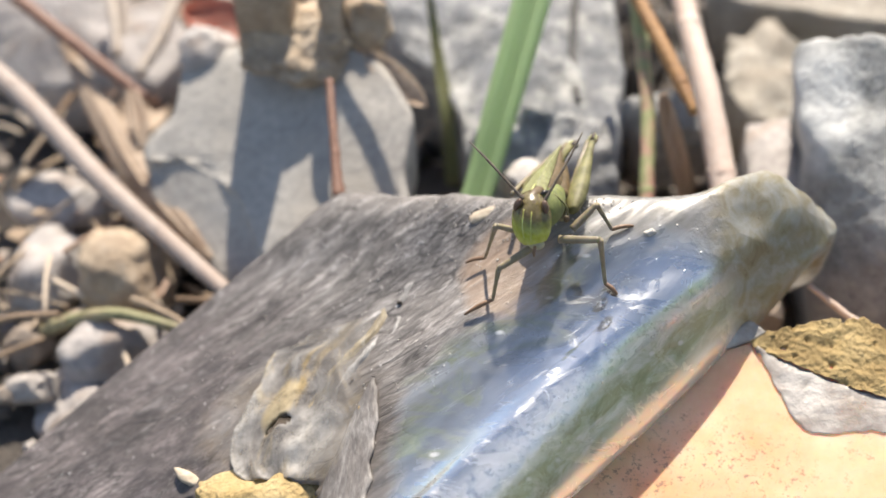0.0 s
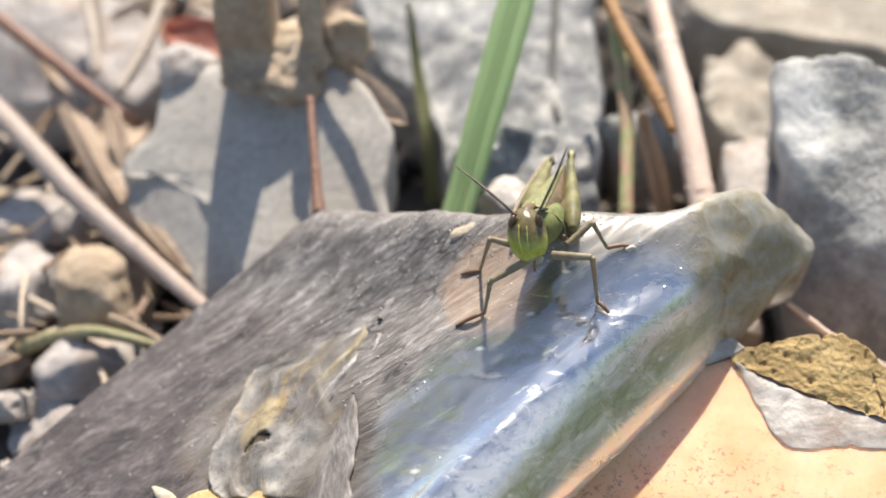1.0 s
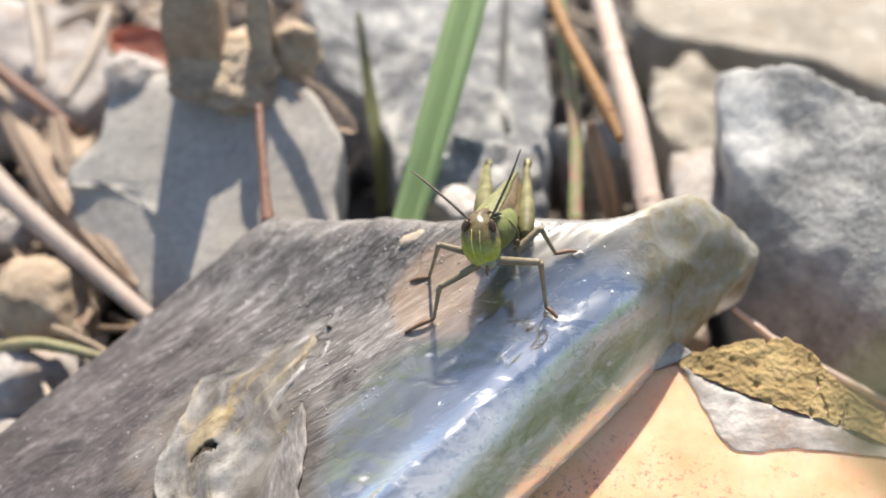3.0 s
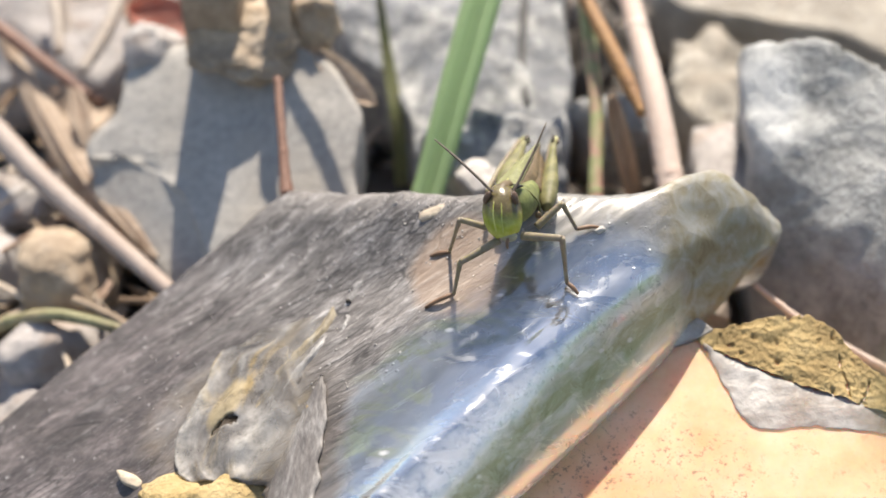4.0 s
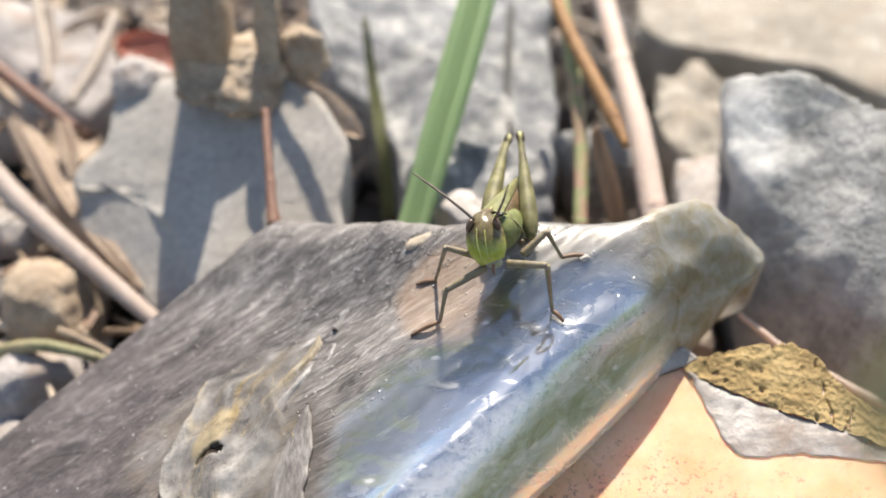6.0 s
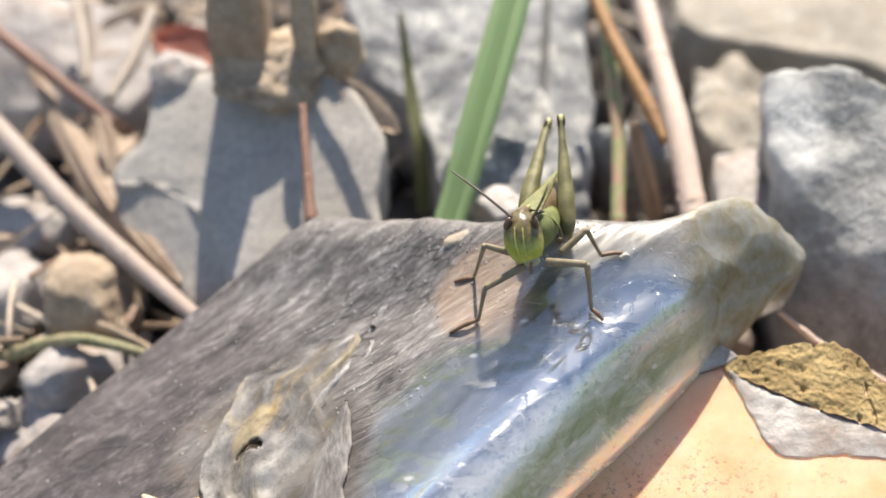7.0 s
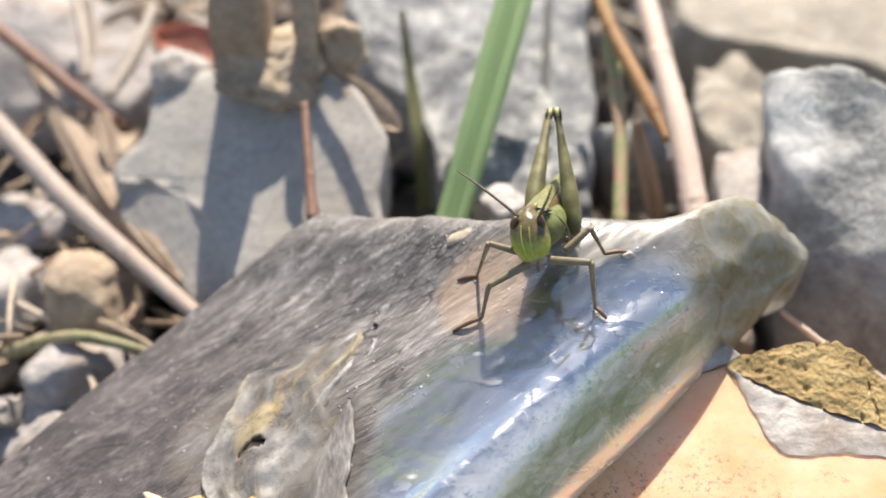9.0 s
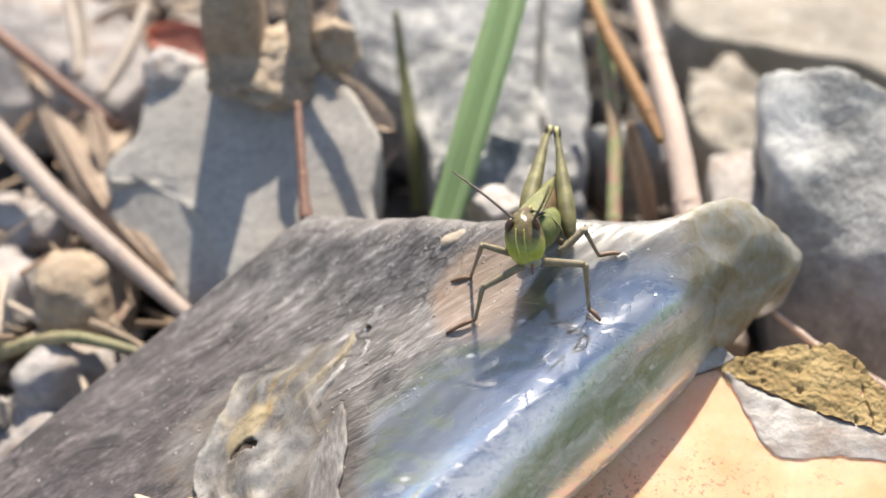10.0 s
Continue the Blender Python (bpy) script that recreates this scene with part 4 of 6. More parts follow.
def make_foam_block():
    root = tagged(new("foam_block"), "aged orange foam block with smooth skin and crumbling ochre rim", "foam")
    outline = [(10.0, 59.0), (15.5, 61.6), (19.3, 62.0), (21.65, 61.7), (24.7, 62.4), (28.2, 62.7), (30.1, 62.6), (31.7, 60.9), (33.2, 58.5), (36.2, 55.4), (42.3, 50.0), (40.0, 40.0), (16.6, 33.3), (-9.1, 34.0), (-6.6, 45.9), (3.7, 54.5)]
    ring = spline(outline + outline[:1], 130)[:-1]
    mid = Vector((*ring.mean(0), 0))
    bm = bmesh.new()
    levels = []
    for inset, drop in ((1.03, -16), (1.02, -6), (1.01, -1.2), (0.998, -0.3), (0.985, -0.05), (0.94, 0.0), (0.8, 0.0), (0.65, 0.0), (0.5, 0.0), (0.25, 0.0), (0.06, 0.0)):
        row = []
        for p in ring:
            q = mid + (Vector((*p, 0)) - mid) * inset
            n = noise.noise(q / 9) * 0.10 + noise.noise(q / 2.5) * 0.04
            row.append(bm.verts.new((q.x, q.y, max(-4, foam_top(q.x, q.y) + drop + n))))
        levels.append(row)
    for a, b in zip(levels, levels[1:]):
        for k in range(130):
            bm.faces.new((a[k], a[(k + 1) % 130], b[(k + 1) % 130], b[k]))
    bm.faces.new(levels[-1])
    part("foam_body", bm, FOAM_SKIN, root, "smooth peach-orange foam skin")

    # the bared core along the far rim, with two cracks and pits
    def core(u, v, x, y):
        q = Vector((x, y, 0))
        z = foam_top(x, y) + 0.42 + 0.30 * noise.noise(q / 2.2) + 0.20 * noise.noise(q * 1.1) + 0.10 * noise.noise(q * 2.6)
        for place, slope in ((0.66, 0.10), (0.80, -0.12)):
            crack = abs(u - place - slope * (v - 0.6) - 0.02 * noise.noise(Vector((v * 9, place * 30, 0))))
            z -= 1.0 * max(0, 1 - crack / 0.008) * (1 if 0.35 < v < 0.95 else 0)
        z -= max(0, noise.noise(q * 1.2 + Vector((9, 0, 0))) - 0.40) * 1.8
        return z - (0 if v > 0.04 else 4.0 * (0.04 - v) / 0.04)

    crust = sheet([(19.6, 61.6), (21.65, 62.0), (24.7, 62.7), (28.2, 63.0), (30.1, 62.9), (31.7, 61.1), (33.2, 58.7), (34.2, 57.6), (36.3, 55.6)], [(20.0, 60.6), (22.7, 59.1), (25.0, 58.0), (27.2, 56.9), (28.9, 56.1), (30.7, 55.5), (32.4, 54.6), (34.0, 53.8), (36.0, 52.7)], 150, 44, core)
    part("crust", crust, FOAM_CRUST, root, "crumbly ochre foam crust with cracks")

    # loose skin: a bright fold down its short side, its near edge lifted off the foam
    def skin(u, v, x, y):
        fold = 0.3 * max(0, 1 - abs(u - 0.05) / 0.05)
        ripple = 0.22 * noise.noise(Vector((x * 0.35, y * 0.9, 2))) + 0.06 * noise.noise(Vector((x * 1.5, y * 1.5, 6)))
        return foam_top(x, y) + 0.10 + fold + 0.4 * ripple + 0.16 * math.sin(math.pi * v) - 0.5 * max(0, 0.16 - v) / 0.16

    film = sheet([(19.9, 61.0), (22.77, 59.4), (27.24, 57.4), (30.82, 56.3), (35.2, 54.9), (38.0, 53.6)], [(20.3, 60.2), (20.95, 58.8), (21.85, 56.2), (23.7, 53.2), (29.0, 53.1), (38.0, 51.6)], 90, 26, skin)
    solid = part("film", film, CLEAR_FILM, root, "peeling milky film, whitish at its folds").modifiers.new("thickness", "SOLIDIFY")
    solid.thickness, solid.offset = 0.05 * MM, 1
    return root


make_foam_block()
lump = boulder((9, 7, 6.5), 41, cuts=8, rough=0.2, detail=5)
tagged(thing("foam_lump", lump, FOAM_CRUST, (-21.55, 47.9, 6.9)), "crumbly yellow-ochre foam lump under the tube's torn mouth", "foam")

# ---- large stones behind ----
def slab_mesh(corners, thick, seed, rough=1.0, dome=0.0):
    """A flat, broken slate with an uneven outline; corners go round its upper face."""
    n = 96
    c = np.array(corners + corners[:1], float)
    mark = np.r_[0, np.cumsum(np.linalg.norm(np.diff(c, axis=0), axis=1))]
    ring = np.array([np.interp(np.linspace(0, mark[-1], n + 1)[:-1], mark, c[:, k]) for k in range(3)]).T
    ring = ring * 0.5 + 0.25 * (np.roll(ring, 1, 0) + np.roll(ring, -1, 0))
    mid = Vector(ring.mean(0))
    up = Vector((0, 0, 0))
    for a, b in zip(ring, np.roll(ring, -1, 0)):
        up += (Vector(a) - mid).cross(Vector(b) - mid)
    up.normalize()
    if up.z < 0:
        up = -up
    fall = Vector((0, 0, 1)) if up.z > 0.7 else up
    bm = bmesh.new()
    levels = []
    for inset, down in ((0.92, thick), (1.0, thick * 0.6), (1.006, thick * 0.3), (1.002, 0.4), (0.988, 0.03), (0.93, 0), (0.75, 0), (0.55, 0), (0.35, 0), (0.15, 0), (0.03, 0)):
        row = []
        for p in ring:
            q = mid + (Vector(p) - mid) * inset
            q += noise.noise_vector(q / 7 + Vector((seed, 0, 0))) * (0.9 if inset > 0.95 else 0.0)
            lift = 0.8 * noise.noise(q / 14 + Vector((seed, 3, 0))) + 0.25 * noise.noise(q / 4) + 0.5 * (rough - 1) * (noise.noise(q / 7) + 0.5 * noise.noise(q / 2.5))
            q += up * (rough * lift + dome * (1 - min(1, inset) ** 2)) - fall * down
            row.append(bm.verts.new(q - mid))
        levels.append(row)
    for a, b in zip(levels, levels[1:]):
        for k in range(n):
            bm.faces.new((a[k], a[(k + 1) % n], b[(k + 1) % n], b[k]))
    bm.faces.new(levels[0])
    bm.faces.new(levels[-1])
    return bm, mid


def slab(name, corners, thick, material, label, seed, rough=1.0, dome=0.0):
    bm, mid = slab_mesh(corners, thick, seed, rough, dome)
    return tagged(thing(name, bm, material, mid), label, "stone")


def layer(parent, corners, thick, material, seed, label):
    """A split sheet left on a slab's face."""
    bm, mid = slab_mesh(corners, thick, seed, 0.5)
    bmesh.ops.translate(bm, verts=bm.verts, vec=mid - parent.location / MM)
    return part("layer", bm, material, parent, label)


def facet_rock(name, mid, planes, material, label, seed, rough=0.5, detail=6):
    """A broken stone bounded by planes (a point and a normal each), its edges worn and its faces uneven."""
    bm = bmesh.new()
    bmesh.ops.create_icosphere(bm, subdivisions=detail, radius=1)
    mid = Vector(mid)
    cuts = [(Vector(n).normalized(), (Vector(p) - mid).dot(Vector(n).normalized())) for p, n in planes]
    for v in bm.verts:
        d = v.co.normalized()
        r = sum(max(0.0, d.dot(n) / h) ** 22 for n, h in cuts) ** (-1 / 22)
        p = d * r
        q = p + Vector((seed, 0, 0))
        v.co = p + d * rough * (noise.noise(q / 9) * 1.6 + noise.noise(q / 3.5) * 0.7 + noise.noise(q / 1.2) * 0.25)
    return tagged(thing(name, bm, material, mid), label, "stone")


def side(a, b, down):
    """The outward normal of a face that holds the edge a to b and falls along down."""
    return (Vector(b) - Vector(a)).cross(Vector(down))


tagged(slab("plastic_chip", [(17.58, 60.69, 15.6), (18.77, 61.94, 16.3), (20.23, 62.57, 16.7), (21.36, 61.77, 16.2), (20.0, 61.1, 15.8)], 0.3, CLEAR_FILM, "small milky chip of plastic wedged between tube and foam", 4, 0.2), category="plastic chip")
slate = slab("slate", [(-32.97, 104.27, 20.91), (-41.5, 104.01, 18.78), (-42.07, 98.11, 15.43), (-45.05, 94.45, 12.74), (-44.37, 92.42, 11.78), (-41.25, 92.61, 12.61), (-32.01, 87.13, 11.77), (-29.84, 80.88, 8.85), (-25.08, 76.73, 7.69), (-11.5, 76.19, 10.6), (-12.34, 82.55, 13.84), (-12.76, 86.1, 15.68), (-12.73, 90.88, 18.3), (-11.95, 91.95, 19.06), (-13.0, 94.0, 19.94), (-15.8, 98.04, 21.5), (-19.25, 100.38, 21.97), (-23.57, 103.94, 22.92), (-29.35, 106.56, 23.0)], 14, SLATE, "broad flat blue-grey slate lying behind the tube", 3, 0.6)
layer(slate, [(-44.92, 93.8, 11.17), (-41.59, 93.74, 12.44), (-31.48, 87.85, 12.01), (-28.28, 81.37, 8.42), (-23.94, 75.39, 5.65), (-33.53, 79.57, 4.99), (-39.61, 84.89, 6.59), (-44.25, 91.15, 9.45)], 4, SLATE, 5, "split lower layer of grey slate")
stone_thing("rock", (-25.3, 102.4, 22.1), (7.4, 6.8, 3.9), BEIGE_ROCK, 7, "round brown dusty stone resting on the slate", detail=6, turn=(10, 6, 30), rough=0.22)
# added slab, top out of view, shaped to throw the slate's left shadow
slab("rock", [(-33.0, 105, 20.5), (-32.6, 105, 30.0), (-30.6, 105, 36.0), (-29.0, 105, 43.0), (-27.8, 105, 42.0), (-27.4, 105, 36.0), (-26.6, 105, 30.5), (-25.8, 105, 20.5)], 5, BEIGE_ROCK, "upright brown slab added behind the slate to cast its left shadow", 17, 0.8)
# the unseen top of this splinter is drawn out to throw the right shadow
slab("rock", [(-23.0, 98.6, 21.0), (-22.9, 100.6, 28.0), (-21.7, 102.2, 34.0), (-20.3, 102.8, 36.5), (-20.1, 101.0, 29.0), (-20.6, 98.8, 21.0)], 3, BEIGE_ROCK, "narrow pale splinter leaning on the brown stone, its unseen top added to cast shadow", 19, 0.8)
slab("rock", [(-22.73, 139.45, 19.07), (-18.83, 122.41, 15.32), (-14.43, 114.15, 13.58), (-9.87, 111.41, 13.1), (-7.97, 103.56, 11.37), (-6.52, 97.6, 10.06), (-4.51, 83.99, 7.04), (10.26, 83.62, 7.39), (11.24, 91.51, 9.21), (12.49, 107.58, 12.9), (12.54, 123.23, 16.45), (12.96, 137.53, 19.7), (-2.93, 143.62, 20.61)], 16, GREY_ROCK, "large rough grey rock with pale mineral patches", 11, 2.2, 2.0)
slab("rock", [(-6.0, 96.0, 13.8), (-0.4, 98.6, 14.2), (5.9, 98.0, 14.0), (10.4, 96.8, 13.3), (11.0, 86.73, 5.55), (-5.88, 86.07, 6.08)], 6, GREY_ROCK, "low grey rock face before the large rock", 13, 3.0, 1.5)
RIDGE = ((29.21, 86.8, 18.0), (38.39, 74.52, 15.5))
CREST = ((28.1, 98.4, 24.5), (37.11, 95.73, 26.0), (42.72, 91.02, 26.0))
facet_rock("rock", BOULDER_AT, [
    (RIDGE[0], side(RIDGE[0], RIDGE[1], (7.9, 8.93, 8.0))), (RIDGE[0], side(RIDGE[1], RIDGE[0], (0, 0.42, 0.9))),
    (RIDGE[0], (-0.97, 0.1, -0.12)), (CREST[0], side(CREST[1], CREST[0], (0, 0.2, -1))), (CREST[1], side(CREST[2], CREST[1], (0, 0.2, -1))),
    ((72, 90, 5), (1, 0.1, 0.1)), ((45, 92, -8), (0, 0, -1)), ((50, 66, 5), (0.1, -1, 0.1))], BOULDER, "big grey boulder with a white mineral vein", 23, 0.8)
slab("rock", [(27.4, 137.29, 10.53), (32.21, 130.07, 10.45), (36.6, 128.91, 10.79), (44.48, 125.63, 11.3), (50.01, 123.35, 11.66), (54.93, 117.49, 11.69), (60.75, 110.62, 11.74), (85.28, 134.04, 15.82), (60.0, 156.15, 15.04), (30.55, 154.65, 12.11)], 14, TAN_ROCK, "long pale tan rock slab behind the boulder", 31, 1.2, 1.0)
slab("rock", [(28.3, 123.78, 8.24), (33.55, 127.43, 9.31), (37.46, 122.53, 9.85), (36.77, 110.98, 8.98), (33.34, 104.94, 8.24), (28.2, 106.25, 8.21), (26.33, 115.42, 7.92)], 9, TAN_ROCK, "small knobbly beige stone between the rocks", 35, 2.6, 2.5)
slab("rock", [(27.0, 102.44, 9.95), (32.0, 102.9, 10.47), (33.2, 97.75, 10.72), (31.79, 88.18, 9.78), (27.02, 84.53, 9.0), (24.8, 90.33, 9.6)], 8, LILAC_ROCK, "small grey angular stone beside the boulder", 37, 1.6, 1.5)
stone_thing("rock", (0.5, 88.5, 11.6), (3.9, 3, 2.9), WHITE_ROCK, 43, "small white stone behind the tube", turn=(0, 10, 40))
stone_thing("rock", (-45.73, 82.21, 3.92), (6.5, 6, 4.6), BEIGE_ROCK, 47, "rounded beige-brown stone beside dry stems", turn=(0, 15, 20))
stone_thing("rock", (-55.6, 84.93, 0.96), (7, 6, 5.5), LILAC_ROCK, 53, "pale lilac-grey stone with brown stains", turn=(0, 5, 50))
stone_thing("rock", (-44.4, 73.12, -0.2), (6.5, 5, 4.2), LILAC_ROCK, 59, "flat pale grey stone below a bent stem", turn=(10, 20, 10))
stone_thing("rock", (-49.6, 67.74, -3.19), (5.5, 5, 4), LILAC_ROCK, 61, "small grey-violet stone among straw", turn=(0, 0, 30))
stone_thing("rock", (-38.78, 106.32, 18.75), (3.8, 4, 3.4), LILAC_ROCK, 67, "small pale cream stone at the slate's edge", turn=(20, 0, 0))
stone_thing("rock", (-57.78, 98.17, 2.21), (8, 6, 4), LILAC_ROCK, 71, "low grey stone under dry stems", turn=(0, 0, 20))
stone_thing("rock", (-65.08, 133.19, 3.75), (16, 13, 6), LILAC_ROCK, 73, "pale flat stone covered with leaf litter", turn=(5, 10, 10), detail=5)
slab("rock", [(-86.56, 136.29, 13.18), (-69.98, 138.51, 15.64), (-55.12, 134.97, 14.7), (-46.94, 123.06, 10.43), (-50.15, 114.05, 7.9), (-60.55, 118.17, 8.0), (-73.98, 118.86, 5.77)], 10, LILAC_ROCK, "broad pale lilac-grey stone behind straws", 91, 1.8, 2.0)
stone_thing("rock", (-18.3, 104.5, 23.6), (3.6, 3.4, 3.6), BEIGE_ROCK, 79, "brown crumbly earth clod", turn=(0, 40, 10), rough=0.3)
# soil-dark filler that imitates the shade in the gap behind the stems
stone_thing("rock", (16.05, 127.48, 0.39), (5, 9, 12), SOIL, 83, "dark stone added behind the stems in place of deep shade", turn=(0, 5, 0))
stone_thing("rock", (18.2, 104.0, 7.5), (6.5, 6, 8), DARK_ROCK, 89, "dark grey stone behind the tube's end", turn=(20, 5, 0))

# ---- stems, blades and leaves ----
CAMWARD = (0, -0.74, 0.67)


def stem(name, path, radii, material, label, category="dry stem", group="", **more):
    mid = Vector(path[len(path) // 2])
    bm = tube([Vector(p) - mid for p in path], radii, 10, 26, rough=0.12, **more)
    ob = tagged(thing(name, bm, material, mid), label, category, group)
    for j in range(1, len(path) - 1, 2):
        a = (Vector(path[j + 1]) - Vector(path[j - 1])).normalized()
        c, r = Vector(path[j]) - mid, radii[j]
        part("node", tube([c - a * r * 0.5, c, c + a * r * 0.5], [r * 1.0, r * 1.05, r * 1.0], 10, 6), material, ob)
    return ob


def blade(name, path, widths, material, label, category="grass blade", facing=CAMWARD, **more):
    mid = Vector(path[0])
    bm = ribbon([Vector(p) - mid for p in path], widths, facing, **more)
    ob = tagged(thing(name, bm, material, mid), label, category)
    lift = Vector(facing).normalized() * (0.02 - min(0.0, more.get("fold", 0.25)) * 0.2)
    part("midrib", tube([Vector(p) - mid + lift for p in path], [0.05 * w + 0.06 for w in widths], 6, 24), material, ob)
    return ob


blade("grass_blade", [(-7.77, 79.22, 9.56), (-5.05, 85.02, 13.02), (-2.4, 93.07, 18.98), (0.8, 103.34, 25.9), (3.5, 112.7, 31.8)], [3.3, 3.4, 3.9, 4.3, 4.0], GRASS, "broad fresh green grass blade rising behind the tube", fold=0.07)
blade("grass_blade", [(-8.85, 100.0, 2.64), (-9.46, 105.0, 9.57), (-10.51, 110.0, 13.12), (-11.31, 114.0, 16.54), (-12.16, 118.0, 21.61)], [1.8, 1.8, 1.6, 1.2, 0.7], DULL_GRASS, "thin dull green grass blade")
blade("grass_blade", [(50.0, -22.0, -4.0), (40.0, -14.0, 25.0), (24.0, 0.0, 48.0), (14.0, 9.0, 58.0), (11.2, 12.8, 60.0), (10.0, 14.41, 60.94), (9.6, 15.19, 61.43), (9.9, 15.84, 62.09), (10.8, 16.4, 62.9)], [1.6, 1.6, 1.5, 1.3, 1.1, 1.0, 0.9, 0.6, 0.3], DULL_GRASS, "green grass blade close to the camera", facing=(0, 0.2, 1))
stem("dry_stem", [(22.14, 81.94, 9.6), (21.81, 88.86, 12.8), (20.96, 98.18, 17.17), (19.83, 107.92, 20.52), (18.46, 120.97, 24.55)], [1.5, 1.55, 1.5, 1.4, 1.3], PINK_STRAW, "thick pale pinkish dry stem standing among rocks")
stem("stem", [(13.0, 79.62, 10.01), (13.25, 85.23, 13.25), (13.87, 94.34, 17.39), (13.57, 103.88, 22.01), (12.78, 114.34, 26.15)], [0.8, 0.8, 0.8, 0.85, 0.8], GREEN_PINK, "thin stem, green turning pink", "stem")
stem("dry_stem", [(18.11, 90.05, 20.1), (17.08, 93.88, 21.37), (15.01, 99.87, 23.54), (13.13, 105.61, 25.42), (11.22, 113.35, 28.05)], [0.45, 0.8, 0.85, 0.8, 0.8], BROWN_STALK, "rust-brown withered stalk hanging down")
stem("dry_stem", [(-92.54, 130.69, 15.92), (-65.77, 106.8, 13.3), (-51.65, 93.08, 10.02), (-41.86, 84.64, 8.12), (-31.25, 75.28, 6.68)], [1.35, 1.5, 1.4, 1.15, 0.9], LILAC_STRAW, "long pale straw stem lying over stones")
blade("dead_leaf", [(-63.27, 118.21, 14.01), (-54.5, 104.92, 11.21), (-47.51, 94.91, 9.06), (-41.33, 87.45, 8.25), (-35.54, 81.79, 6.44)], [1.2, 3.6, 4.6, 3.4, 1.0], DRY_LEAF, "long bleached dead leaf, crumpled and torn", "leaf", facing=(0.3, -0.6, 0.75), fold=-0.35, twist=0.7)
stem("bent_stem", [(-60.04, 76.47, -2.46), (-51.15, 75.58, 2.54), (-44.36, 74.08, 5.35), (-38.04, 72.58, 5.19), (-32.72, 71.4, 3.87)], [0.9, 0.8, 0.7, 0.6, 0.4], OLIVE_STEM, "bent olive-green stem arching over stones", "stem")
stem("dry_stem", [(-59.82, 78.26, -3.45), (-50.22, 73.43, -2.84), (-42.98, 68.74, -2.07)], [0.7, 0.7, 0.5], STRAW, "thin straw lying on stones")
stem("stalk", [(-19.04, 79.32, 17.15), (-19.77, 84.02, 19.38), (-20.51, 88.44, 21.31), (-21.15, 92.65, 22.99)], [0.75, 0.5, 0.5, 0.45], RED_STALK, "thin reddish-brown stalk standing before the slate", "stalk")
stem("dry_stem", [(27.77, 72.03, 12.04), (32.06, 68.96, 10.12), (38.73, 66.35, 7.23), (47.64, 63.18, 3.71)], [0.28, 0.36, 0.42, 0.5], PINK_STRAW, "thin pinkish-white straw beside the foam")
# dark rod in place of the shadow a stem casts on the rock
stem("dry_stem", [(7.16, 124.0, 20.55), (6.58, 116.0, 17.37), (6.21, 110.0, 15.08), (6.71, 103.0, 12.89)], [0.5, 0.5, 0.5, 0.4], STEM_SHADOW, "thin dark rod standing in for a stem's shadow on the grey rock")
stem("dry_stem", [(-69.48, 121.3, 18.94), (-59.9, 114.38, 15.74), (-48.17, 105.86, 12.26)], [0.9, 0.9, 0.6], RED_STALK, "dark brown twig across a pale stone")
stem("dry_stem", [(-59.01, 128.51, 19.48), (-55.5, 119.3, 16.72), (-53.79, 113.17, 14.39)], [0.7, 0.7, 0.6], STRAW, "pale straw piece leaning on a stone")
stem("dry_stem", [(-47.1, 125.09, 18.67), (-47.91, 116.01, 16.06), (-49.62, 108.85, 14.08)], [0.8, 0.9, 0.7], STRAW, "pale straw piece leaning on a stone")
blade("dead_leaf", [(-51.25, 108.24, 13.4), (-49.31, 104.54, 12.28), (-47.83, 101.0, 11.34), (-47.16, 98.43, 9.98)], [1.0, 2.2, 2.4, 0.8], DRY_LEAF, "small pale dead leaf beside the slate", "leaf", facing=(0.1, -0.8, 0.6), fold=0.2)
stem("dry_stem", [(-59.15, 131.76, 17.1), (-56.74, 122.53, 9.85), (-53.99, 114.56, 3.98)], [0.8, 0.8, 0.6], STRAW, "short straw piece among leaf litter")
stem("dry_stem", [(-69.67, 129.32, 11.41), (-59.09, 121.48, 8.68), (-50.53, 113.89, 6.23)], [0.7, 0.8, 0.6], RED_STALK, "dark brown twig across pale litter")


# twig added above the view; only its thin shadow on the slate shows
stem("dry_stem", [(-22.0, 107.5, 29.0), (-19.7, 107.4, 34.4), (-16.7, 106.4, 37.2), (-13.7, 105.0, 40.0), (-10.0, 103.5, 43.5)], [0.5, 0.6, 0.6, 0.55, 0.4], RED_STALK, "unseen thin twig added to cast a shadow line on the slate")
blade("dead_leaf", [(14.95, 92.0, 21.17), (16.2, 92.0, 16.75), (17.85, 92.0, 11.29), (19.78, 92.0, 4.6)], [1.0, 2.2, 2.3, 1.6], DRY_LEAF, "pale dead leaf standing between stems", "leaf", fold=0.2)


def leaf(name, place, size, material, label, seed, turn):
    bm = bmesh.new()
    rnd = random.Random(seed)
    grid = []
    for i in range(13):
        row = []
        for k in range(9):
            u, v = i / 6 - 1, k / 4 - 1
            w = (1 - abs(u) ** 2.2) ** 0.7 if abs(u) < 1 else 0.02
            p = Vector((u * size[0], v * size[1] * max(w, 0.03), 0))
            p.z = size[2] * (v * v + 0.6 * noise.noise(Vector((u * 1.5, v * 1.5, seed))))
            row.append(bm.verts.new(p))
        grid.append(row)
    for a, b in zip(grid, grid[1:]):
        for k in range(8):
            bm.faces.new((a[k], a[k + 1], b[k + 1], b[k]))
    ob = thing(name, bm, material, place)
    ob.rotation_euler = [radians(a) for a in turn]
    return tagged(ob, label, "leaf")


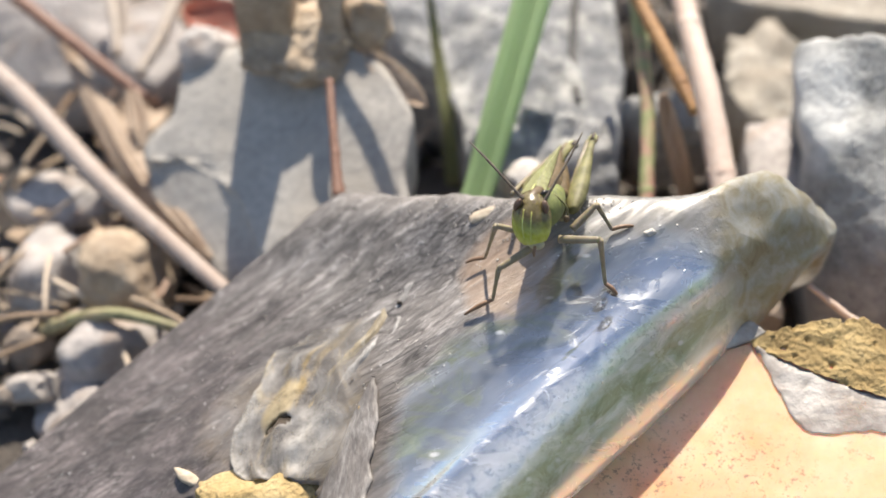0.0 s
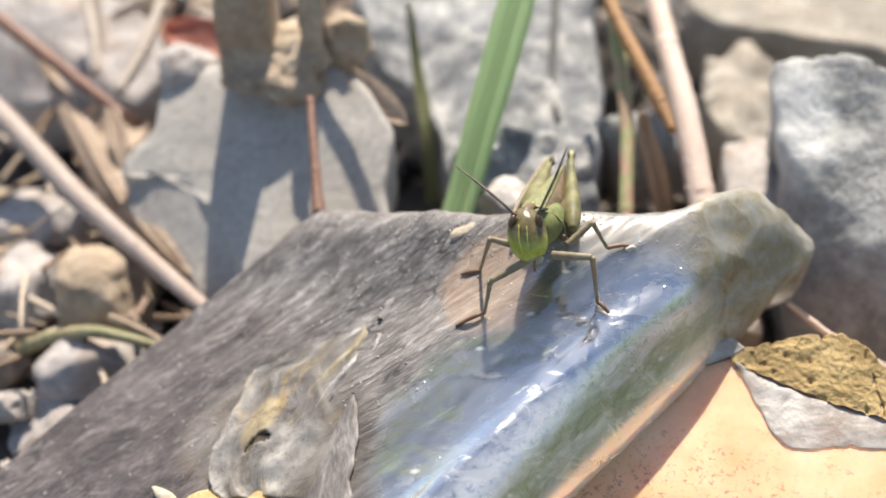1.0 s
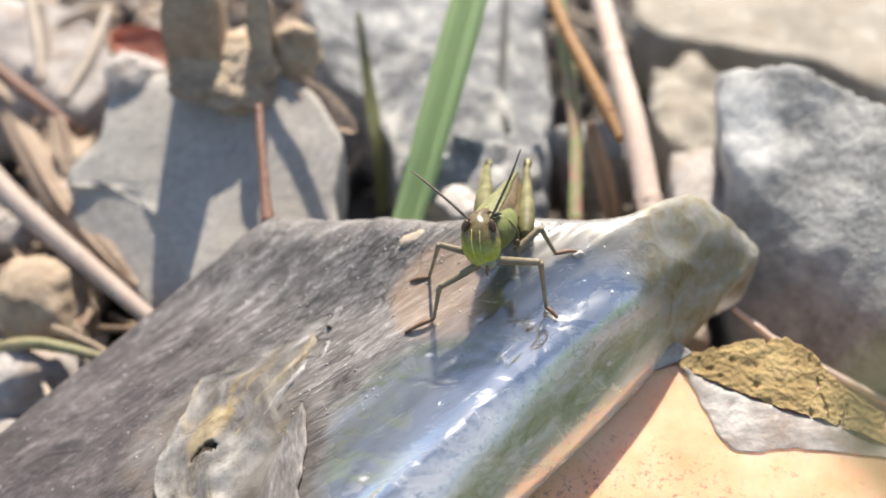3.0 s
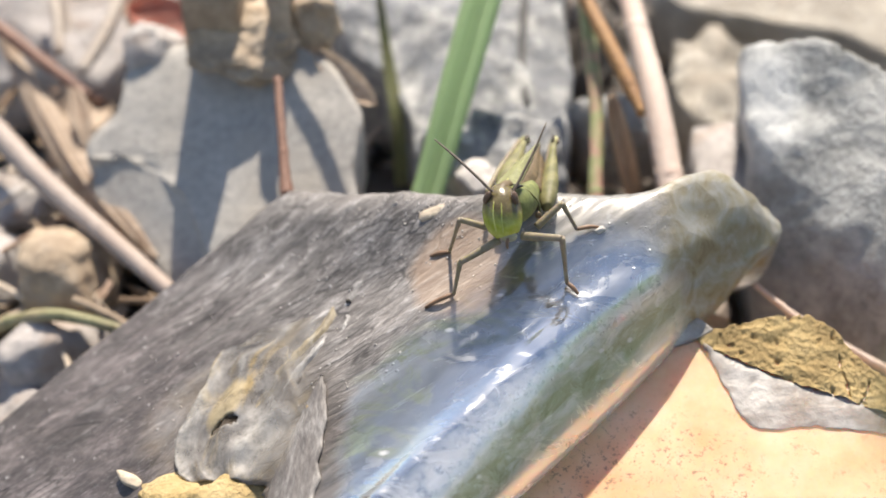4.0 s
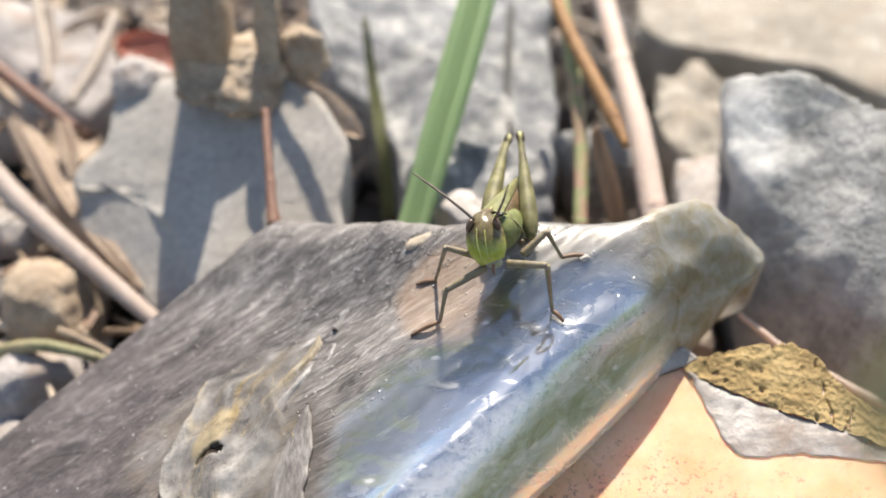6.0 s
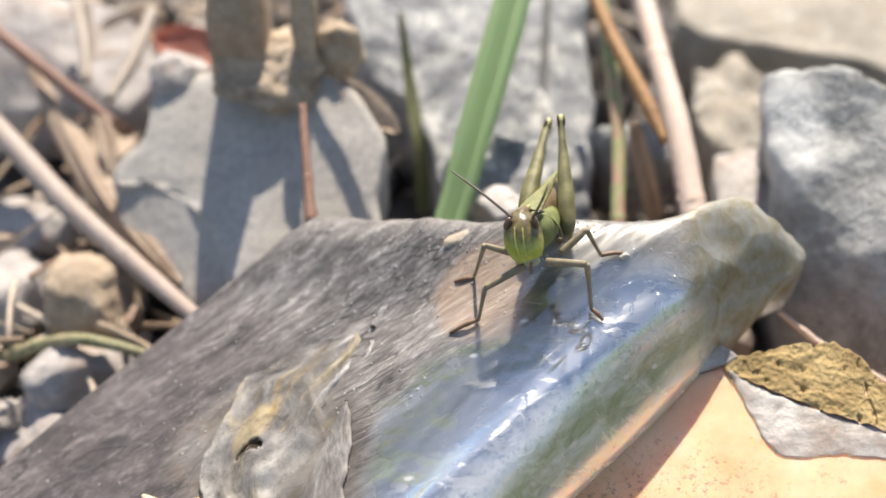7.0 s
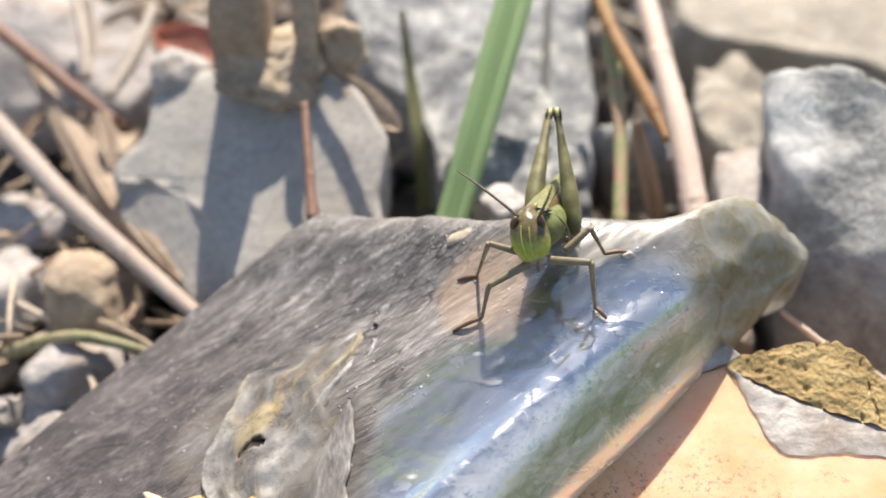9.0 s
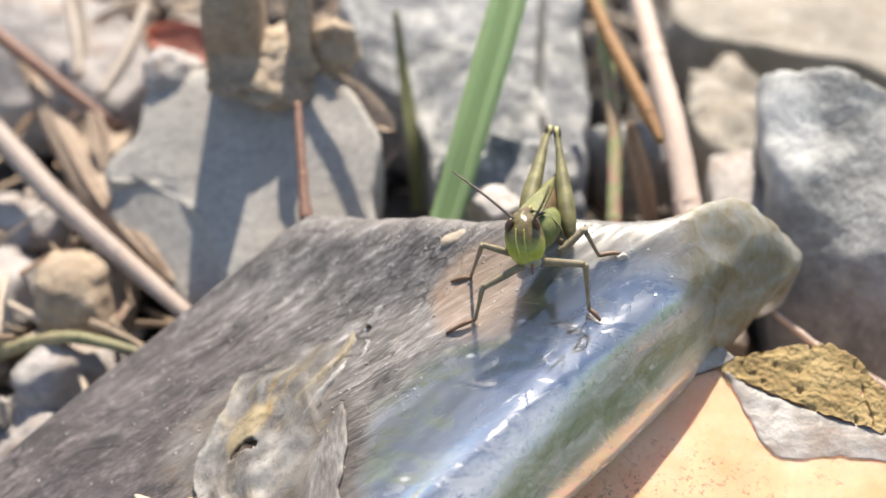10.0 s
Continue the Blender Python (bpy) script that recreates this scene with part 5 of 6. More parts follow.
leaf("dead_leaf", (-42.02, 123.08, 13.45), (6, 3.2, 1.2), RED_LEAF, "curled dry leaf, dull red", 3, (30, 10, -20))
leaf("dead_leaf", (-52.37, 109.85, 6.22), (6, 3, 1.2), DRY_LEAF, "crumpled pale brown dead leaf", 5, (30, 10, 70))
leaf("dead_leaf", (-52.74, 129.86, 12.01), (6, 4, 1.5), DRY_LEAF, "crumpled beige dead leaf on stones", 8, (20, -20, 30))
leaf("dead_leaf", (-14.25, 96.98, 20.32), (5.2, 1.5, 0.8), DRY_LEAF, "dry tan leaf over the slate's edge", 9, (40, 20, -40))


# ---- gravel and litter ----
PIT = (-11.02, 98.82, 7.43)      # a bare, dark hollow beside the slate


def make_gravel():
    rnd = random.Random(5)
    bm = bmesh.new()
    bmesh.ops.create_icosphere(bm, subdivisions=2, radius=1)
    base = np.array([v.co for v in bm.verts])
    tris = np.array([[v.index for v in f.verts] for f in bm.faces])
    bm.free()
    verts, faces = [], []
    for _ in range(1500):
        x, y = rnd.uniform(-105, 115), rnd.uniform(40, 270)
        if (Vector((x, y)) - Vector(PIT).xy).length < 11:
            continue
        r = rnd.uniform(0.8, 3.4)
        m = Matrix.LocRotScale((x, y, rnd.uniform(-4.0, 0.5)), Euler([rnd.uniform(0, 6) for _ in range(3)]), (r * rnd.uniform(0.7, 1.5), r, r * rnd.uniform(0.45, 0.9)))
        cut = np.clip(base + 0.22 * np.array([noise.noise_vector(Vector(p) * 1.3 + Vector((len(verts), 0, 0))) for p in base]), -0.75, 0.8)
        verts.append((np.c_[cut, np.ones(len(cut))] @ np.array(m).T)[:, :3] * MM)
        faces.append(tris + len(faces) * len(base))
    data = bpy.data.meshes.new("gravel")
    data.from_pydata(np.vstack(verts).tolist(), [], np.vstack(faces).tolist())
    data.materials.append(GRAVEL)
    return tagged(new("gravel", data), "loose grey and brown gravel on soil", "gravel", kind="stuff")


def make_gravel_material():
    s = Shader("gravel")
    island = s.nodes.new("ShaderNodeNewGeometry").outputs["Random Per Island"]
    tone = s.ramp(island, (0.0, (0.11, 0.10, 0.095)), (0.35, (0.25, 0.24, 0.245)), (0.65, (0.36, 0.29, 0.23)), (1.0, (0.47, 0.44, 0.42)))
    s.set("Base Color", s.mix(0.8, tone, s.ramp(s.noise(1.2, 5, 0.7), (0.3, 0.55), (0.7, 1.2)), "MULTIPLY")).set("Roughness", 0.85)
    s.bump(s.noise(0.8, 5, 0.7), 0.4, 0.7)
    return s.mat


GRAVEL = make_gravel_material()
make_gravel()


def make_litter():
    """Broken straw and leaf bits between the stones."""
    rnd = random.Random(21)
    bm = bmesh.new()
    for n in range(520):
        x, y = (rnd.uniform(-105, 95), rnd.uniform(78, 235)) if n < 300 else (rnd.uniform(-75, -25), rnd.uniform(70, 170))
        if (Vector((x, y)) - Vector(PIT).xy).length < 11:
            continue
        z = rnd.uniform(-1, 4) if n < 300 else rnd.uniform(0, 7)
        a = rnd.uniform(0, math.pi)
        if rnd.random() < 0.6:
            half = Vector((math.cos(a), math.sin(a), rnd.uniform(-0.3, 0.3))) * rnd.uniform(2, 9)
            mid = Vector((x, y, z))
            tube([mid - half, mid + Vector((0, 0, rnd.uniform(0, 1))), mid + half], [rnd.uniform(0.15, 0.5)] * 3, 5, 4, bm=bm)
        else:
            w, h = rnd.uniform(1, 3.2), rnd.uniform(0.8, 2)
            tilt = Euler((rnd.uniform(-0.6, 0.6), rnd.uniform(-0.6, 0.6), a)).to_matrix()
            ring = [bm.verts.new(Vector((x, y, z)) + tilt @ Vector((w * math.cos(t) * rnd.uniform(0.6, 1.1), h * math.sin(t) * rnd.uniform(0.6, 1.1), rnd.uniform(-0.4, 0.4)))) for t in np.linspace(0, 2 * math.pi, 8)[:-1]]
            mid = bm.verts.new((x, y, z + 0.4))
            for i in range(7):
                bm.faces.new((ring[i], ring[(i + 1) % 7], mid))
    return tagged(thing("litter", bm, LITTER), "pale broken straw and dead leaf bits", "litter", kind="stuff")


def make_litter_material():
    s = Shader("litter", Roughness=0.8)
    island = s.nodes.new("ShaderNodeNewGeometry").outputs["Random Per Island"]
    tone = s.ramp(island, (0.0, (0.20, 0.13, 0.08)), (0.4, (0.48, 0.38, 0.28)), (0.75, (0.66, 0.56, 0.46)), (1.0, (0.36, 0.20, 0.12)))
    s.set("Base Color", s.mix(0.6, tone, s.ramp(s.noise(0.8, 5, 0.7), (0.3, 0.5), (0.7, 1.2)), "MULTIPLY"))
    s.bump(s.noise(0.6, 4, 0.7), 0.2, 0.6)
    return s.mat


LITTER = make_litter_material()
make_litter()


def make_tuft():
    """Grass standing beside and behind the camera; the tube's glossy wall mirrors it."""
    rnd = random.Random(33)
    bm = bmesh.new()
    for _ in range(150):
        x, y = rnd.uniform(130, 330), rnd.uniform(-140, 40)
        lean = Vector((rnd.gauss(0, 0.25), rnd.gauss(0, 0.25), 1)) * rnd.uniform(50, 110)
        foot = Vector((x, y, -2))
        path = [foot, foot + lean * 0.4, foot + lean * 0.75 + Vector((rnd.gauss(0, 8), rnd.gauss(0, 8), 0)), foot + lean + Vector((rnd.gauss(0, 22), rnd.gauss(0, 22), -10))]
        one = ribbon(path, [3.5, 4.5, 3.5, 0.6], (rnd.gauss(0, 1), -1, 0.2), 8, 0.1, 0.25)
        data = bpy.data.meshes.new("blade")
        one.to_mesh(data)
        one.free()
        bm.from_mesh(data)
        bpy.data.meshes.remove(data)
    return tagged(thing("grass_tuft", bm, GRASS), "dense green grass growing beside the stones", "grass", kind="stuff")


make_tuft()

# ---- the grasshopper ----
ROOT_AT = Vector((4.47, 62.22, 26.55))


def local(p):
    return Vector(p) - ROOT_AT


def ball(size, place, detail=3, taper=0.0, turn=(0, 0, 0)):
    bm = bmesh.new()
    bmesh.ops.create_icosphere(bm, subdivisions=detail, radius=1)
    r = Euler([radians(a) for a in turn]).to_matrix()
    for v in bm.verts:
        k = 1 + taper * v.co.z
        v.co = Vector(place) + r @ Vector((v.co.x * size[0] * k, v.co.y * size[1] * k, v.co.z * size[2]))
    return bm


grasshopper = tagged(new("grasshopper"), "small green grasshopper with raised hind legs, standing on the plastic tube", "insect")
grasshopper.location = ROOT_AT * MM

head_at = local((2.21, 62.32, 28.16))


def on_head(p):
    return local(p) - head_at


STRIPES = [[on_head(p) for p in ((1.38, 61.3, 30.69), (1.42, 60.34, 29.92), (1.79, 59.7, 28.83))], [on_head(p) for p in ((2.01, 61.2, 30.65), (2.09, 60.34, 29.92), (2.32, 59.7, 28.83))]]
head = part("head", tube([on_head(p) for p in ((2.25, 63.9, 30.0), (2.1, 63.2, 29.95), (2.08, 62.5, 29.65), (2.2, 61.7, 29.05), (2.5, 61.0, 28.4), (2.75, 60.55, 27.9))], [0.5, 1.15, 1.52, 1.62, 1.42, 0.95], 20, 24, 0.95, (0, 1, 0)), FACE, grasshopper, "shiny yellow-green head")
part("crown", tube([on_head(p) for p in ((1.75, 62.4, 30.85), (2.1, 63.3, 30.75), (2.5, 64.4, 30.25))], [0.2, 0.4, 0.4], 12, 12, 0.6), BACK_BROWN, head, "brown top of the head")
head.location = head_at * MM
part("eye", ball((0.3, 0.5, 0.66), on_head((0.86, 62.07, 30.42)), 3, 0, (0, 12, -20)), EYE, head, "brown oval compound eye")
part("eye", ball((0.3, 0.5, 0.66), on_head((3.02, 61.89, 30.67)), 3, 0, (0, -10, 15)), EYE, head, "brown oval compound eye")
for line in STRIPES:
    part("stripe", tube(line, [0.03, 0.045, 0.045], 8, 10, 0.5), MID_FACE, head, "pale ridge down the face")
part("mouthparts", ball((0.7, 0.5, 0.45), on_head((2.8, 60.35, 28.0)), 3), MOUTH, head, "pale brown mouthparts")
part("palp", tube([on_head(p) for p in ((2.75, 60.0, 28.1), (2.72, 59.6, 27.8), (2.8, 59.5, 27.4))], [0.16, 0.14, 0.08], 6, 8), FOOT, head, "short dark palp")
part("antenna", tube([on_head(p) for p in ((1.21, 62.13, 30.94), (-0.4, 63.03, 31.94), (-2.08, 64.31, 32.61), (-3.73, 65.5, 33.19))], [0.13, 0.11, 0.10, 0.05], 7, 26), ANTENNA, head, "dark thread-like antenna")
FEELER_AT = on_head((2.78, 62.07, 30.87))
feeler = part("antenna", tube([on_head(p) - FEELER_AT for p in ((2.78, 62.07, 30.87), (3.51, 63.4, 32.05), (4.34, 65.08, 33.32), (5.09, 66.87, 34.71))], [0.13, 0.11, 0.10, 0.05], 7, 26), ANTENNA, head, "dark thread-like antenna")
feeler.location = FEELER_AT * MM

thorax = part("thorax", tube([local(p) for p in ((2.55, 62.7, 29.15), (3.2, 63.3, 28.75), (3.95, 64.6, 28.2), (4.6, 66.9, 27.4))], [1.42, 1.5, 1.32, 0.95], 24, 20, 1.1, (0, 0, 1)), BODY_GREEN, grasshopper, "green saddle-shaped thorax")
part("side_stripe", tube([local(p) for p in ((2.95, 62.9, 30.65), (3.38, 63.1, 30.85), (3.8, 63.7, 30.45))], [0.12, 0.24, 0.14], 8, 10, 0.6), BLACK, thorax, "black stripe behind the eye")
part("rear_edge", tube([local(p) for p in ((3.55, 64.0, 30.25), (4.45, 63.75, 29.75), (5.2, 63.5, 28.9), (5.35, 63.3, 28.1))], [0.04, 0.07, 0.08, 0.06], 8, 14), FEMUR, thorax, "dull olive rear edge of the saddle")
part("keel", tube([local(p) for p in ((2.3, 63.2, 30.75), (2.5, 64.1, 30.5), (2.75, 64.9, 30.25))], [0.08, 0.1, 0.06], 8, 10), CREAM, thorax, "pale ridge along the back")
part("abdomen", tube([local(p) for p in ((4.6, 66.8, 26.9), (5.1, 70.0, 26.3), (5.5, 73.2, 25.6), (5.8, 76.0, 25.0))], [1.3, 1.2, 0.9, 0.3], 18, 20, 0.95), BACK_BROWN, grasshopper, "brown banded abdomen")
def panel(one, two, thick=0.18, bulge=0.3, steps=14, across=8):
    """A thin curved plate between two edges."""
    bm = bmesh.new()
    a, b = spline(one, steps), spline(two, steps)
    sides = []
    for lift in (0, -thick):
        grid = []
        for p, q in zip(a, b):
            row = []
            for k in range(across + 1):
                u = k / across
                v = Vector(p).lerp(Vector(q), u)
                row.append(bm.verts.new(v + Vector((0, -0.7, 0.7)) * (lift + bulge * math.sin(math.pi * u))))
            grid.append(row)
        sides.append(grid)
    for grid in sides:
        for r, t in zip(grid, grid[1:]):
            for k in range(across):
                bm.faces.new((r[k], r[k + 1], t[k + 1], t[k]))
    top, low = sides
    for i in range(steps):
        for k in (0, across):
            bm.faces.new((top[i][k], top[i + 1][k], low[i + 1][k], low[i][k]))
    return bm


ridge = [local(p) for p in ((2.55, 64.3, 30.3), (3.4, 66.8, 29.6), (4.35, 69.6, 28.85), (5.3, 72.4, 27.95), (5.95, 74.3, 27.35))]
part("wing", panel([local(p) for p in ((1.5, 64.4, 29.7), (2.3, 66.6, 29.15), (3.5, 69.2, 28.55), (4.8, 72.2, 27.75), (5.85, 74.3, 27.25))], ridge, bulge=0.12), WING, grasshopper, "pale olive-green folded wing case")
part("wing", panel(ridge, [local(p) for p in ((3.65, 64.5, 29.9), (4.2, 66.9, 29.15), (4.85, 69.6, 28.3), (5.5, 72.5, 27.65), (6.0, 74.3, 27.2))], bulge=0.12), WING, grasshopper, "pale olive-green folded wing case")
part("flank", panel([local(p) for p in ((3.65, 64.6, 29.75), (4.2, 67.0, 29.0), (4.85, 69.7, 28.15), (5.5, 72.6, 27.5), (6.0, 74.3, 27.1))], [local(p) for p in ((4.85, 65.3, 27.6), (5.3, 67.6, 27.7), (5.65, 70.0, 27.5), (5.85, 72.4, 27.15), (6.05, 74.2, 26.95))], bulge=0.15), BACK_BROWN, grasshopper, "dark brown flank below the wing")
part("coxa", ball((0.28, 0.22, 0.36), local((5.2, 62.95, 28.0)), 2), BACK_BROWN, grasshopper, "dark joint where the leg meets the thorax")


def leg(name, hip, knee, ankle, foot, thick=0.42):
    a, b, c, d = (local(p) for p in (hip, knee, ankle, foot))
    ob = part(name, tube([a, a.lerp(b, 0.5), b], [thick * 1.1, thick, thick * 0.8], 10, 12), LEG, grasshopper, "tan walking leg")
    part("shin", tube([b, b.lerp(c, 0.5), c], [thick * 0.8, thick * 0.55, thick * 0.5], 8, 12), LEG, ob)
    part("foot", tube([c, c.lerp(d, 0.55) + Vector((0, 0, 0.12)), d], [thick * 0.55, thick * 0.6, thick * 0.35], 8, 10), FOOT, ob, "brown clawed foot")
    return ob


left_middle = leg("middle_leg", (1.43, 61.92, 27.71), (-1.23, 62.03, 28.58), (-2.14, 64.1, 23.25), (-3.84, 64.5, 22.4), 0.29)
left_front = leg("front_leg", (2.0, 60.55, 27.68), (-1.18, 59.33, 26.33), (-1.7, 59.8, 22.4), (-4.12, 59.2, 21.35), 0.31)
right_front = leg("front_leg", (3.81, 60.61, 28.05), (6.82, 59.12, 29.09), (7.58, 59.75, 23.74), (8.51, 58.95, 23.19), 0.33)
right_middle = leg("middle_leg", (5.08, 62.78, 27.17), (7.17, 64.08, 28.63), (8.62, 64.24, 25.71), (10.49, 64.52, 25.73), 0.31)

# hind legs stand on their hips; the shank lies along +z of their own space
FEMUR_LONG = 10.4


def hind_leg(hip):
    bm = tube([(0, 0, -0.6), (0, 0, 0.6), (0, 0, 2.6), (0, 0, 5.6), (0, 0, 8.8), (0, 0, FEMUR_LONG)], [0.45, 0.86, 0.95, 0.7, 0.38, 0.42], 14, 30, 0.8, (1, 0, 0))
    ob = part("hind_leg", bm, FEMUR, grasshopper, "green thigh of a jumping leg")
    part("ridge", tube([(0, -0.55, 0.6), (0, -0.68, 2.6), (0, -0.45, 5.4), (0, -0.3, 8.2)], [0.12, 0.16, 0.13, 0.1], 6, 16), CREAM, ob, "pale ridge along the thigh")
    part("groove", tube([(0.3, -0.62, 0.8), (0.34, -0.72, 2.8), (0.2, -0.5, 5.6), (0.12, -0.36, 8.6)], [0.05, 0.09, 0.08, 0.05], 6, 16), KNEE, ob, "dark line along the thigh")
    part("edge", tube([(0.05, 0.63, 0.5), (0.05, 0.81, 2.6), (0.05, 0.56, 5.6), (0.05, 0.32, 8.6)], [0.08, 0.16, 0.12, 0.08], 6, 16), KNEE, ob, "brown upper edge of the thigh")
    part("knee", ball((0.34, 0.48, 0.62), (0, 0, FEMUR_LONG - 0.1), 3), CREAM, ob, "pale knee")
    for side in (-1, 1):
        part("knee_mark", ball((0.14, 0.3, 0.62), (side * 0.24, -0.26, FEMUR_LONG - 0.25), 2), KNEE, ob, "dark crescent on the knee")
    part("shin", tube([(0, 0.5, FEMUR_LONG - 0.1), (0.1, 1.15, 6.0), (0.1, 1.35, 2.5), (0.2, 1.5, -0.5)], [0.3, 0.25, 0.25, 0.22], 8, 18), LEG, ob, "slim shin folded behind the thigh")
    ob.location = local(hip) * MM
    return ob


left_hind = hind_leg((2.51, 67.33, 27.75))
right_hind = hind_leg((6.11, 65.49, 27.2))


